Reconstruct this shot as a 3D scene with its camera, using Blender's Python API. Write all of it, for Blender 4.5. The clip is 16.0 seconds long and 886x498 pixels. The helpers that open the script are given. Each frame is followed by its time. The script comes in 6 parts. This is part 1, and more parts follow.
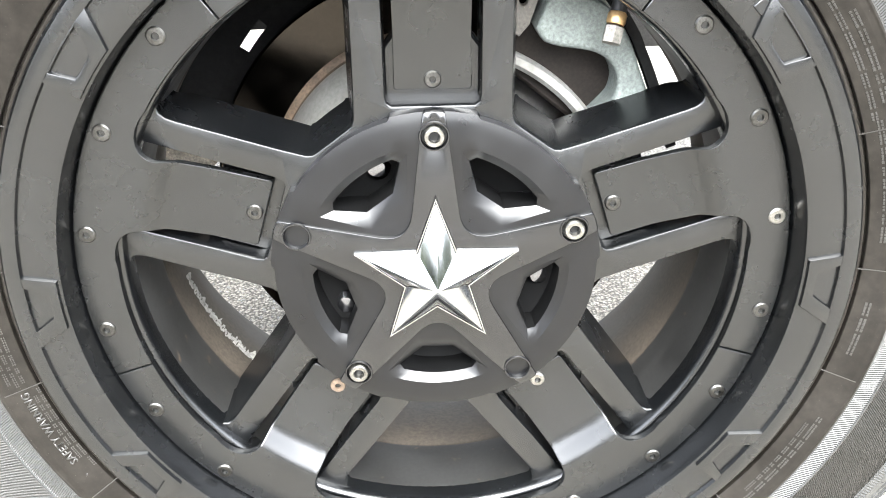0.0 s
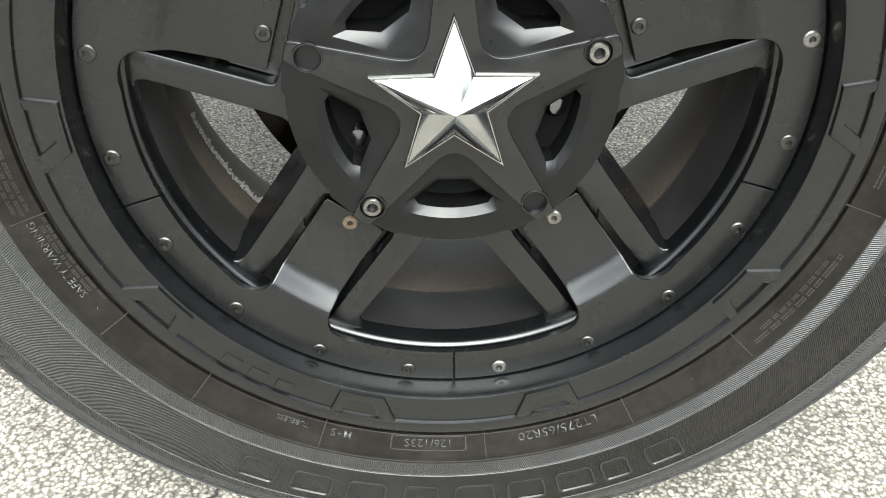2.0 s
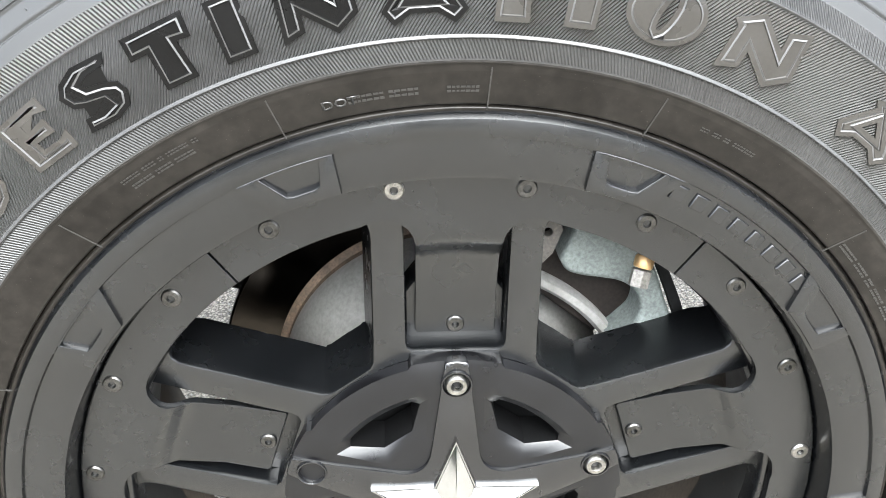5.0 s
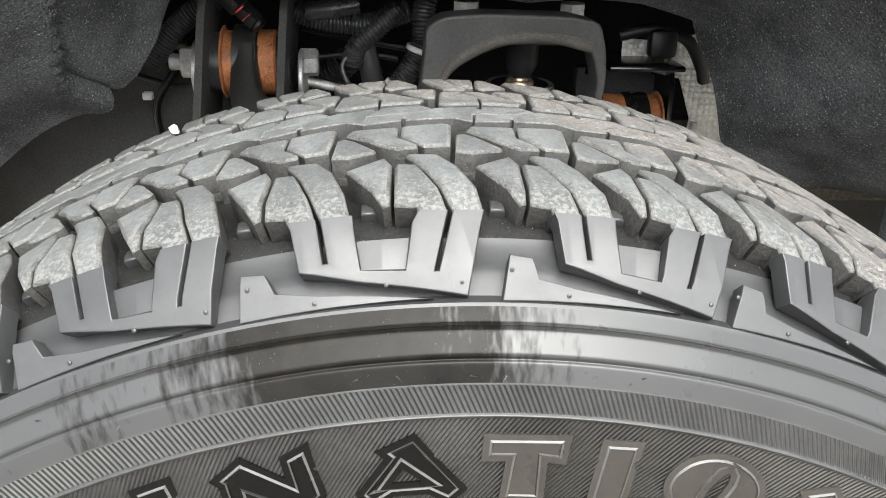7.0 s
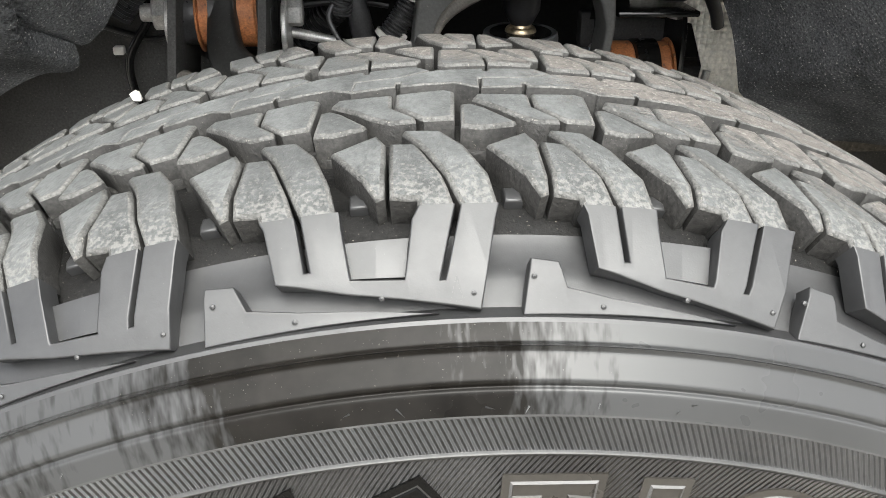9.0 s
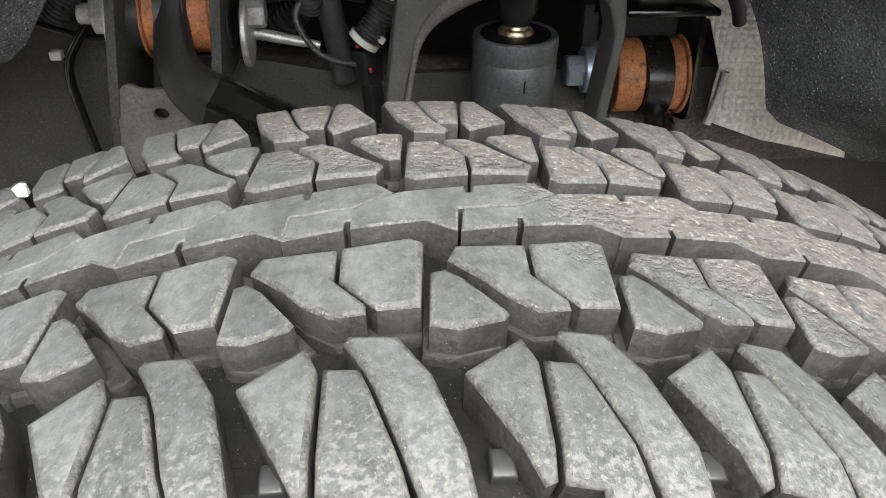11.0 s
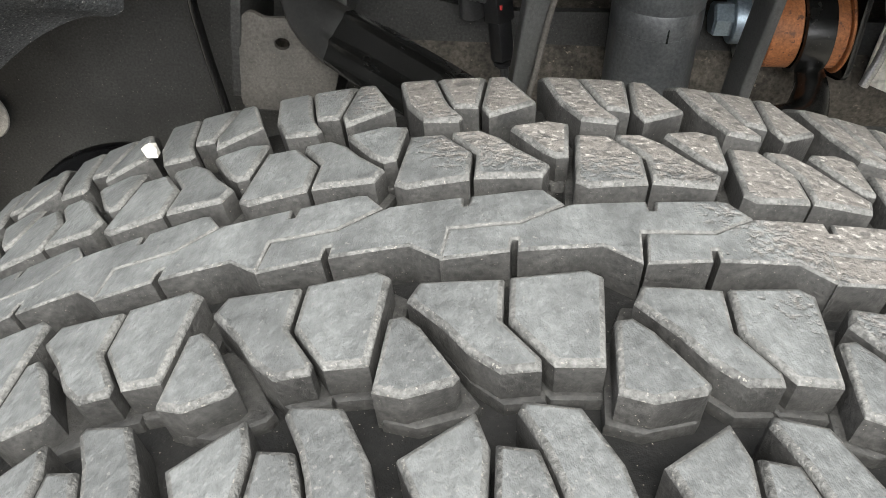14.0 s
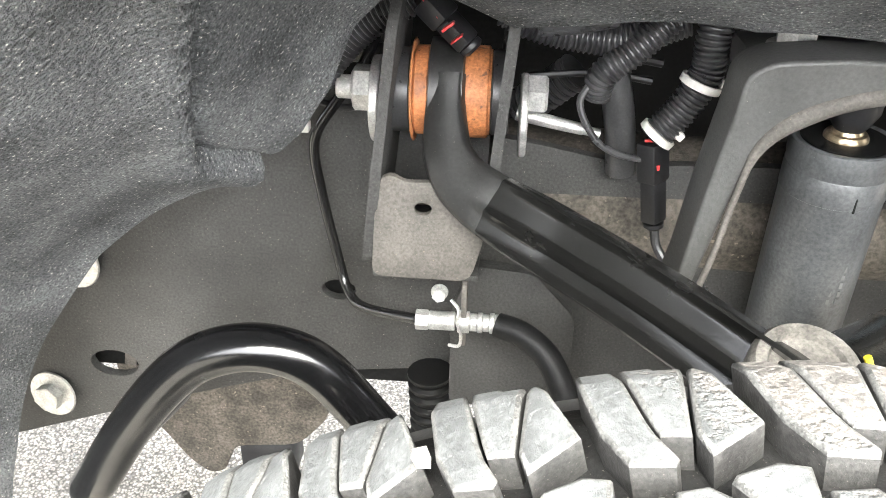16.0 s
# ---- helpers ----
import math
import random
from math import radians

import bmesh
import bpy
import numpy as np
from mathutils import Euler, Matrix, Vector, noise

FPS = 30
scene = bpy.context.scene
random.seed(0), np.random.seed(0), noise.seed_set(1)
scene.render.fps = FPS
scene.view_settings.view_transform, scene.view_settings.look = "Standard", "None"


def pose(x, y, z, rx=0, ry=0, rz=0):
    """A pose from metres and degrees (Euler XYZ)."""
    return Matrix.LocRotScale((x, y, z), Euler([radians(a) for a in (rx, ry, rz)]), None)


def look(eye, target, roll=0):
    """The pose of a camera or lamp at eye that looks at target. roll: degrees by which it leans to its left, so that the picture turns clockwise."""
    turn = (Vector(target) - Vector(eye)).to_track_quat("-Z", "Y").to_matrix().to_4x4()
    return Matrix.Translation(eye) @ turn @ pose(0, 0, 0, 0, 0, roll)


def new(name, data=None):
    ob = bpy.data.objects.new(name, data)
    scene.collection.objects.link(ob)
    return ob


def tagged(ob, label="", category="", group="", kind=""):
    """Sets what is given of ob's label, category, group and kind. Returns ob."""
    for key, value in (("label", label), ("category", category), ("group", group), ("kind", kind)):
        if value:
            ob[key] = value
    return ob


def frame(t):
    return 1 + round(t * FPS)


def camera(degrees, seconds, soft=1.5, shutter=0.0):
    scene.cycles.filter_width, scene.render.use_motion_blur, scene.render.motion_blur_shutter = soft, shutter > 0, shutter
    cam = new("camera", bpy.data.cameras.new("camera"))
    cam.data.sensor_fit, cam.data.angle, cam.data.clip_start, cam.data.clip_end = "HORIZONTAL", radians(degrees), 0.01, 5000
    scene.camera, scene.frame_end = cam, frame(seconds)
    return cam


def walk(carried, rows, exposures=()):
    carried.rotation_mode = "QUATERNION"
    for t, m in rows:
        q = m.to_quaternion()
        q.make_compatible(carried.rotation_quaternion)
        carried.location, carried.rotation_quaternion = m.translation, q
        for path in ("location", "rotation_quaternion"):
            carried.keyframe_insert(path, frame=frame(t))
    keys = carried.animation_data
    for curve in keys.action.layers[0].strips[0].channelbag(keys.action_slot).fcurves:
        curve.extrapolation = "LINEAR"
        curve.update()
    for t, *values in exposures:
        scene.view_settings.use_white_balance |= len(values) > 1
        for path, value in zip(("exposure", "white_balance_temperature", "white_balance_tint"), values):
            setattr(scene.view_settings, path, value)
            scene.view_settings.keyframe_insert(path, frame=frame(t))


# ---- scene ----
cam = camera(55.27, 16.0, soft=0.95)
ROWS = [
    (0, -0.0114, -0.5112, 0.6862, 64.011, 0.721, -2.140),
    (0.5, -0.0126, -0.5105, 0.6519, 61.486, 0.702, -1.993),
    (1, -0.0176, -0.5188, 0.6256, 59.191, 0.512, -2.305),
    (1.5, -0.0208, -0.5222, 0.6067, 57.555, 0.406, -2.325),
    (2, -0.0256, -0.5175, 0.6364, 57.226, 0.374, -2.215),
    (2.5, -0.0303, -0.5025, 0.6874, 56.945, 0.252, -2.402),
    (3, -0.0269, -0.4891, 0.7139, 58.259, 0.444, -2.166),
    (3.2, -0.0288, -0.4819, 0.7312, 59.819, 0.198, -2.495),
    (5.3, -0.0368, -0.4082, 0.8553, 62.913, -0.502, -3.229),
    (5.5, -0.0392, -0.3967, 0.8749, 63.679, -0.507, -3.319),
    (6, -0.0389, -0.3484, 0.9125, 66.741, -0.497, -3.698),
    (6.5, -0.0408, -0.3138, 0.9275, 66.238, -0.737, -3.080),
    (7, -0.0259, -0.2814, 0.9457, 67.495, -0.861, -3.249),
    (7.5, -0.0171, -0.2595, 0.9535, 67.412, -0.668, -3.398),
    (8, -0.0163, -0.2385, 0.9513, 66.947, -0.250, -3.432),
    (8.5, -0.0188, -0.2326, 0.9485, 65.485, -0.314, -3.708),
    (9, -0.0262, -0.2248, 0.9408, 63.784, -0.255, -3.949),
    (9.5, -0.0257, -0.1955, 0.9445, 62.466, -0.259, -4.215),
    (10, -0.0139, -0.1571, 0.9541, 61.970, 0.007, -4.524),
    (10.2, -0.0113, -0.1449, 0.9654, 61.699, -0.136, -4.579),
    (12.3, -0.0095, -0.0880, 0.9692, 56.362, -0.884, -1.358),
    (12.5, -0.0087, -0.0894, 0.9711, 55.842, -1.034, -0.221),
    (13, 0.0055, -0.0882, 0.9809, 54.864, -0.824, 1.473),
    (13.5, -0.0054, -0.0753, 0.9830, 53.304, -0.546, 2.520),
    (14, -0.0316, -0.0671, 0.9746, 54.334, -0.954, 3.108),
    (14.5, -0.0415, -0.0438, 1.0016, 55.596, -1.393, 3.359),
    (15, -0.0745, -0.0108, 0.9976, 60.617, -1.264, 3.529),
    (15.5, -0.1040, 0.0168, 0.9915, 60.810, -1.163, 3.944),
    (16, -0.1337, 0.0245, 0.9895, 60.193, -0.936, 4.484),
]
EXPOSURES = [(0, 3.9, 6260, 10), (0.5, 3.35, 6430, 10), (1.5, 2.5, 6360, 8), (2.5, 2.35, 6260, 5), (3.0, 2.85, 6300, 6), (5.5, 3.35, 6120, 10), (6.0, 2.8, 6290, 10), (6.5, 2.65, 6380, 10), (8, 2.55, 6500, 10), (10, 2.35, 6500, 10), (12.5, 2.5, 6500, 10), (14.0, 2.5, 6500, 10), (14.5, 2.7, 6500, 10), (15.0, 3.65, 6500, 10), (16.0, 4.35, 6500, 10)]
walk(cam, [(t, pose(*p)) for t, *p in ROWS], EXPOSURES)

# ---- light ----
SUN_UP, SUN_TURN = 52.0, 172.0
world = bpy.data.worlds.new("sky")
scene.world = world
world.use_nodes = True
wn = world.node_tree
sky = wn.nodes.new("ShaderNodeTexSky")
sky.sky_type, sky.sun_disc = "NISHITA", False
sky.sun_elevation, sky.sun_rotation = radians(SUN_UP), radians(SUN_TURN)
sky.air_density, sky.dust_density = 1.0, 4.0
pale = wn.nodes.new("ShaderNodeHueSaturation")
pale.inputs["Saturation"].default_value = 0.25
wn.links.new(sky.outputs[0], pale.inputs["Color"])
wn.links.new(pale.outputs[0], wn.nodes["Background"].inputs[0])
wn.nodes["Background"].inputs[1].default_value = 0.14
lamp = bpy.data.lights.new("sun", "SUN")
lamp.energy, lamp.angle, lamp.color = 1.35, radians(60), (0.95, 0.985, 0.90)
sun = new("sun", lamp)
sun.matrix_world = look((0.35, -2.5, 3.2), (0, 0, 0))


# ---- materials ----
def material(name, base, rough=0.5, metal=0.0, vary=0.25, fine=220.0, coarse=14.0, bump=0.0, bump_scale=400.0, spots=None, spot_scale=300.0, spot_cut=0.62, each=0.0, coat=0.0, rough_vary=0.08, spec=0.5, stretch=(1, 1, 1)):
    """A paint, rubber, cloth or metal: two scales of noise in colour and roughness, fine relief, optional flecks."""
    m = bpy.data.materials.new(name)
    m.use_nodes = True
    t = m.node_tree
    b = t.nodes["Principled BSDF"]
    geo = t.nodes.new("ShaderNodeTexCoord")
    grain_space = t.nodes.new("ShaderNodeVectorMath")
    grain_space.operation = "MULTIPLY"
    grain_space.inputs[1].default_value = stretch
    t.links.new(geo.outputs["Object"], grain_space.inputs[0])

    def noise_of(scale, detail=3.0, rough_=0.6):
        n = t.nodes.new("ShaderNodeTexNoise")
        n.inputs["Scale"].default_value, n.inputs["Detail"].default_value, n.inputs["Roughness"].default_value = scale, detail, rough_
        t.links.new(grain_space.outputs[0], n.inputs["Vector"])
        return n.outputs["Fac"]

    def ramp(value, lo, hi, a, c):
        r = t.nodes.new("ShaderNodeMapRange")
        for k, v in (("From Min", lo), ("From Max", hi), ("To Min", a), ("To Max", c)):
            r.inputs[k].default_value = v
        t.links.new(value, r.inputs["Value"])
        return r.outputs["Result"]

    def times(p, q):
        n = t.nodes.new("ShaderNodeMath")
        n.operation = "MULTIPLY"
        t.links.new(p, n.inputs[0])
        t.links.new(q, n.inputs[1])
        return n.outputs[0]

    small, large = noise_of(fine), noise_of(coarse, 4.0)
    factor = times(ramp(small, 0.3, 0.7, 1 - vary, 1 + vary), ramp(large, 0.3, 0.7, 1 - vary, 1 + vary))
    if each:
        info = t.nodes.new("ShaderNodeObjectInfo")
        factor = times(factor, ramp(info.outputs["Random"], 0, 1, 1 - each, 1 + each))
    scale = t.nodes.new("ShaderNodeVectorMath")
    scale.operation = "SCALE"
    scale.inputs[0].default_value = base
    t.links.new(factor, scale.inputs["Scale"])
    colour = scale.outputs[0]
    if spots:
        mix = t.nodes.new("ShaderNodeMix")
        mix.data_type = "RGBA"
        t.links.new(ramp(noise_of(spot_scale, 2.0, 0.7), spot_cut, spot_cut + 0.06, 0, 1), mix.inputs["Factor"])
        t.links.new(colour, mix.inputs[6])
        mix.inputs[7].default_value = (*spots, 1)
        colour = mix.outputs[2]
    t.links.new(colour, b.inputs["Base Color"])
    t.links.new(ramp(large, 0.3, 0.7, max(0.02, rough - rough_vary), min(1, rough + rough_vary)), b.inputs["Roughness"])
    b.inputs["Metallic"].default_value = metal
    b.inputs["Coat Weight"].default_value = coat
    b.inputs["Specular IOR Level"].default_value = spec
    if bump:
        n = t.nodes.new("ShaderNodeBump")
        n.inputs["Strength"].default_value, n.inputs["Distance"].default_value = 1.0, bump
        t.links.new(noise_of(bump_scale, 3.0), n.inputs["Height"])
        t.links.new(n.outputs[0], b.inputs["Normal"])
    return m


def sidewall_rubber():
    """Tyre rubber with finely hatched bands between moulded ribs, in polar coordinates round the axle."""
    m = material("sidewall_rubber", (0.0265, 0.0261, 0.0254), 0.40, vary=0.18, fine=500, coarse=30, rough_vary=0.07, spec=0.42)
    t = m.node_tree
    b = t.nodes["Principled BSDF"]

    def math_node(op, p, q=None):
        n = t.nodes.new("ShaderNodeMath")
        n.operation = op
        for k, v in enumerate((p, q)):
            if v is None:
                continue
            if isinstance(v, float):
                n.inputs[k].default_value = v
            else:
                t.links.new(v, n.inputs[k])
        return n.outputs[0]

    geo = t.nodes.new("ShaderNodeTexCoord")
    xyz = t.nodes.new("ShaderNodeSeparateXYZ")
    t.links.new(geo.outputs["Object"], xyz.inputs[0])
    x, z = xyz.outputs[0], xyz.outputs[2]
    angle = math_node("ARCTAN2", z, x)
    radius = math_node("SQRT", math_node("ADD", math_node("MULTIPLY", x, x), math_node("MULTIPLY", z, z)))

    def band(lo, hi):
        return math_node("MULTIPLY", math_node("GREATER_THAN", radius, lo), math_node("LESS_THAN", radius, hi))

    def hatch(count, slant):
        return math_node("SINE", math_node("ADD", math_node("MULTIPLY", angle, count), math_node("MULTIPLY", radius, slant)))

    wide = math_node("MULTIPLY", hatch(1180.0, 2600.0), band(0.3185, 0.3595))
    rim = math_node("MULTIPLY", hatch(1180.0, -1500.0), band(0.3612, 0.3705))
    low = math_node("MULTIPLY", math_node("MULTIPLY", hatch(1180.0, -1500.0), 0.4), band(0.3065, 0.3165))
    total = math_node("ADD", math_node("ADD", wide, rim), low)
    grain = t.nodes.new("ShaderNodeTexNoise")
    grain.inputs["Scale"].default_value = 700
    t.links.new(geo.outputs["Object"], grain.inputs["Vector"])
    height = math_node("ADD", total, math_node("MULTIPLY", grain.outputs["Fac"], 0.12))
    n = t.nodes.new("ShaderNodeBump")
    n.inputs["Strength"].default_value, n.inputs["Distance"].default_value = 1.0, 0.00060
    t.links.new(height, n.inputs["Height"])
    t.links.new(n.outputs[0], b.inputs["Normal"])
    # darker brown stretch of the wide band, past the top
    bare = t.nodes.new("ShaderNodeMapRange")
    for k, v in (("From Min", 1.585), ("From Max", 1.50), ("To Min", 0.0), ("To Max", 0.85)):
        bare.inputs[k].default_value = v
    t.links.new(angle, bare.inputs["Value"])
    mix = t.nodes.new("ShaderNodeMix")
    mix.data_type = "RGBA"
    t.links.new(math_node("MULTIPLY", bare.outputs["Result"], band(0.3185, 0.3595)), mix.inputs["Factor"])
    t.links.new(b.inputs["Base Color"].links[0].from_socket, mix.inputs[6])
    mix.inputs[7].default_value = (0.0130, 0.0118, 0.0103, 1)
    t.links.new(mix.outputs[2], b.inputs["Base Color"])
    return m


def worn_rubber():
    """Worn tread rubber: mottled grey, pale scuffs near both shoulders, a film of dried dirt on one stretch."""
    m = material("worn_tread_rubber", (0.0595, 0.0615, 0.0610), 0.70, vary=0.27, fine=430, coarse=75, bump=0.0010, bump_scale=420, spots=(0.105, 0.103, 0.098), spot_scale=800, spot_cut=0.655, each=0.16, spec=0.42, stretch=(1, 0.6, 1))
    t = m.node_tree
    b = t.nodes["Principled BSDF"]
    geo = t.nodes.new("ShaderNodeNewGeometry")
    xyz = t.nodes.new("ShaderNodeSeparateXYZ")
    t.links.new(geo.outputs["Position"], xyz.inputs[0])

    def grain(scale, detail=2.0):
        n = t.nodes.new("ShaderNodeTexNoise")
        n.inputs["Scale"].default_value, n.inputs["Detail"].default_value = scale, detail
        t.links.new(geo.outputs["Position"], n.inputs["Vector"])
        return n.outputs["Fac"]

    def blend(p, k, q):
        """p times k, plus q."""
        n = t.nodes.new("ShaderNodeMath")
        n.operation = "MULTIPLY_ADD"
        n.inputs[1].default_value = k
        t.links.new(p, n.inputs[0])
        if isinstance(q, float):
            n.inputs[2].default_value = q
        else:
            t.links.new(q, n.inputs[2])
        return n.outputs[0]

    def over(value, lo, hi, top, colour):
        r = t.nodes.new("ShaderNodeMapRange")
        for k, v in (("From Min", lo), ("From Max", hi), ("To Min", 0.0), ("To Max", top)):
            r.inputs[k].default_value = v
        t.links.new(value, r.inputs["Value"])
        mix = t.nodes.new("ShaderNodeMix")
        mix.data_type = "RGBA"
        t.links.new(r.outputs["Result"], mix.inputs["Factor"])
        t.links.new(b.inputs["Base Color"].links[0].from_socket, mix.inputs[6])
        mix.inputs[7].default_value = (*colour, 1)
        t.links.new(mix.outputs[2], b.inputs["Base Color"])
    over(blend(grain(620.0), 1.0, blend(xyz.outputs[1], -7.0, 0.10)), 0.455, 0.60, 0.60, (0.128, 0.125, 0.117))
    # a peeling film of dried mud with pits and flakes
    dirt = blend(grain(420.0, 3.0), 0.10, blend(grain(14.0), 0.12, blend(xyz.outputs[1], 1.2, xyz.outputs[0])))
    over(dirt, 0.285, 0.315, 0.75, (0.098, 0.087, 0.078))
    inside = t.nodes.new("ShaderNodeMapRange")
    for k, v in (("From Min", 0.285), ("From Max", 0.315), ("To Min", 0.0), ("To Max", 1.0)):
        inside.inputs[k].default_value = v
    t.links.new(dirt, inside.inputs["Value"])
    both = t.nodes.new("ShaderNodeMath")
    both.operation = "MULTIPLY"
    t.links.new(inside.outputs["Result"], both.inputs[0])
    t.links.new(grain(300.0, 3.0), both.inputs[1])
    over(both.outputs[0], 0.545, 0.60, 0.80, (0.046, 0.043, 0.040))
    flakes = t.nodes.new("ShaderNodeMath")
    flakes.operation = "MULTIPLY"
    t.links.new(inside.outputs["Result"], flakes.inputs[0])
    t.links.new(grain(520.0, 2.0), flakes.inputs[1])
    over(flakes.outputs[0], 0.60, 0.66, 0.9, (0.19, 0.18, 0.165))
    relief = t.nodes.new("ShaderNodeBump")
    relief.invert = True
    relief.inputs["Strength"].default_value, relief.inputs["Distance"].default_value = 1.0, 0.0016
    t.links.new(both.outputs[0], relief.inputs["Height"])
    t.links.new(b.inputs["Normal"].links[0].from_socket, relief.inputs["Normal"])
    t.links.new(relief.outputs[0], b.inputs["Normal"])
    return m


def dressed_reflection_rubber():
    """Smooth sidewall rubber with streaky brown tyre dressing, a dark reflection painted at one angle, pale haze
    beyond.
    """
    m = material("dressed_reflection_rubber", (0.0062, 0.0056, 0.0049), 0.34, vary=0.3, fine=120, coarse=20, spec=0.25, spots=(0.11, 0.10, 0.088), spot_scale=1500, spot_cut=0.705, rough_vary=0.10)
    t = m.node_tree
    b = t.nodes["Principled BSDF"]
    geo = t.nodes.new("ShaderNodeTexCoord")
    xyz = t.nodes.new("ShaderNodeSeparateXYZ")
    t.links.new(geo.outputs["Object"], xyz.inputs[0])
    angle = t.nodes.new("ShaderNodeMath")
    angle.operation = "ARCTAN2"
    t.links.new(xyz.outputs[2], angle.inputs[0])
    t.links.new(xyz.outputs[0], angle.inputs[1])

    def streaks(scale, detail):
        n = t.nodes.new("ShaderNodeTexNoise")
        n.noise_dimensions = "2D"
        n.inputs["Scale"].default_value, n.inputs["Detail"].default_value = scale, detail
        both = t.nodes.new("ShaderNodeCombineXYZ")
        t.links.new(angle.outputs[0], both.inputs[0])
        far = t.nodes.new("ShaderNodeMath")
        far.operation = "MULTIPLY"
        far.inputs[1].default_value = 0.9
        t.links.new(xyz.outputs[2], far.inputs[0])
        t.links.new(far.outputs[0], both.inputs[1])
        t.links.new(both.outputs[0], n.inputs["Vector"])
        return n.outputs["Fac"]
    mixed = t.nodes.new("ShaderNodeMath")
    mixed.operation = "MULTIPLY_ADD"
    mixed.inputs[1].default_value = 0.35
    t.links.new(streaks(150.0, 2.0), mixed.inputs[0])
    t.links.new(streaks(7.0, 3.0), mixed.inputs[2])
    # a dark reflection painted into the colour over one stretch, pale haze beyond
    away = t.nodes.new("ShaderNodeMath")
    away.operation = "SUBTRACT"
    away.inputs[1].default_value = 1.66
    t.links.new(angle.outputs[0], away.inputs[0])
    side = t.nodes.new("ShaderNodeMath")
    side.operation = "ABSOLUTE"
    t.links.new(away.outputs[0], side.inputs[0])
    outside = t.nodes.new("ShaderNodeMapRange")
    for k, v in (("From Min", 0.05), ("From Max", 0.26), ("To Min", -0.16), ("To Max", 0.24)):
        outside.inputs[k].default_value = v
    t.links.new(side.outputs[0], outside.inputs["Value"])
    patchy = t.nodes.new("ShaderNodeMath")
    t.links.new(mixed.outputs[0], patchy.inputs[0])
    t.links.new(outside.outputs["Result"], patchy.inputs[1])
    haze = t.nodes.new("ShaderNodeMapRange")
    for k, v in (("From Min", 0.60), ("From Max", 0.78), ("To Min", 0.0), ("To Max", 1.0)):
        haze.inputs[k].default_value = v
    t.links.new(patchy.outputs[0], haze.inputs["Value"])
    mix = t.nodes.new("ShaderNodeMix")
    mix.data_type = "RGBA"
    t.links.new(haze.outputs["Result"], mix.inputs["Factor"])
    t.links.new(b.inputs["Base Color"].links[0].from_socket, mix.inputs[6])
    mix.inputs[7].default_value = (0.0270, 0.0272, 0.0272, 1)
    t.links.new(mix.outputs[2], b.inputs["Base Color"])
    # reflectance cut on the dark stretch so the sky's glare stays off it
    sheen = t.nodes.new("ShaderNodeMapRange")
    sheen.inputs["To Min"].default_value, sheen.inputs["To Max"].default_value = 0.08, 0.30
    t.links.new(haze.outputs["Result"], sheen.inputs["Value"])
    t.links.new(sheen.outputs["Result"], b.inputs["Specular IOR Level"])
    return m


def lines_material(name, base, rough, metal, scale, bump, twist=0.0):
    """Metal foil embossed with a small diamond weave."""
    m = material(name, base, rough, metal, vary=0.2)
    t = m.node_tree
    b = t.nodes["Principled BSDF"]
    geo = t.nodes.new("ShaderNodeTexCoord")
    v = t.nodes.new("ShaderNodeTexVoronoi")
    v.inputs["Scale"].default_value, v.inputs["Randomness"].default_value = scale, twist
    t.links.new(geo.outputs["Object"], v.inputs["Vector"])
    n = t.nodes.new("ShaderNodeBump")
    n.inputs["Strength"].default_value, n.inputs["Distance"].default_value = 1.0, bump
    n.invert = True
    t.links.new(v.outputs["Distance"], n.inputs["Height"])
    t.links.new(n.outputs[0], b.inputs["Normal"])
    return m


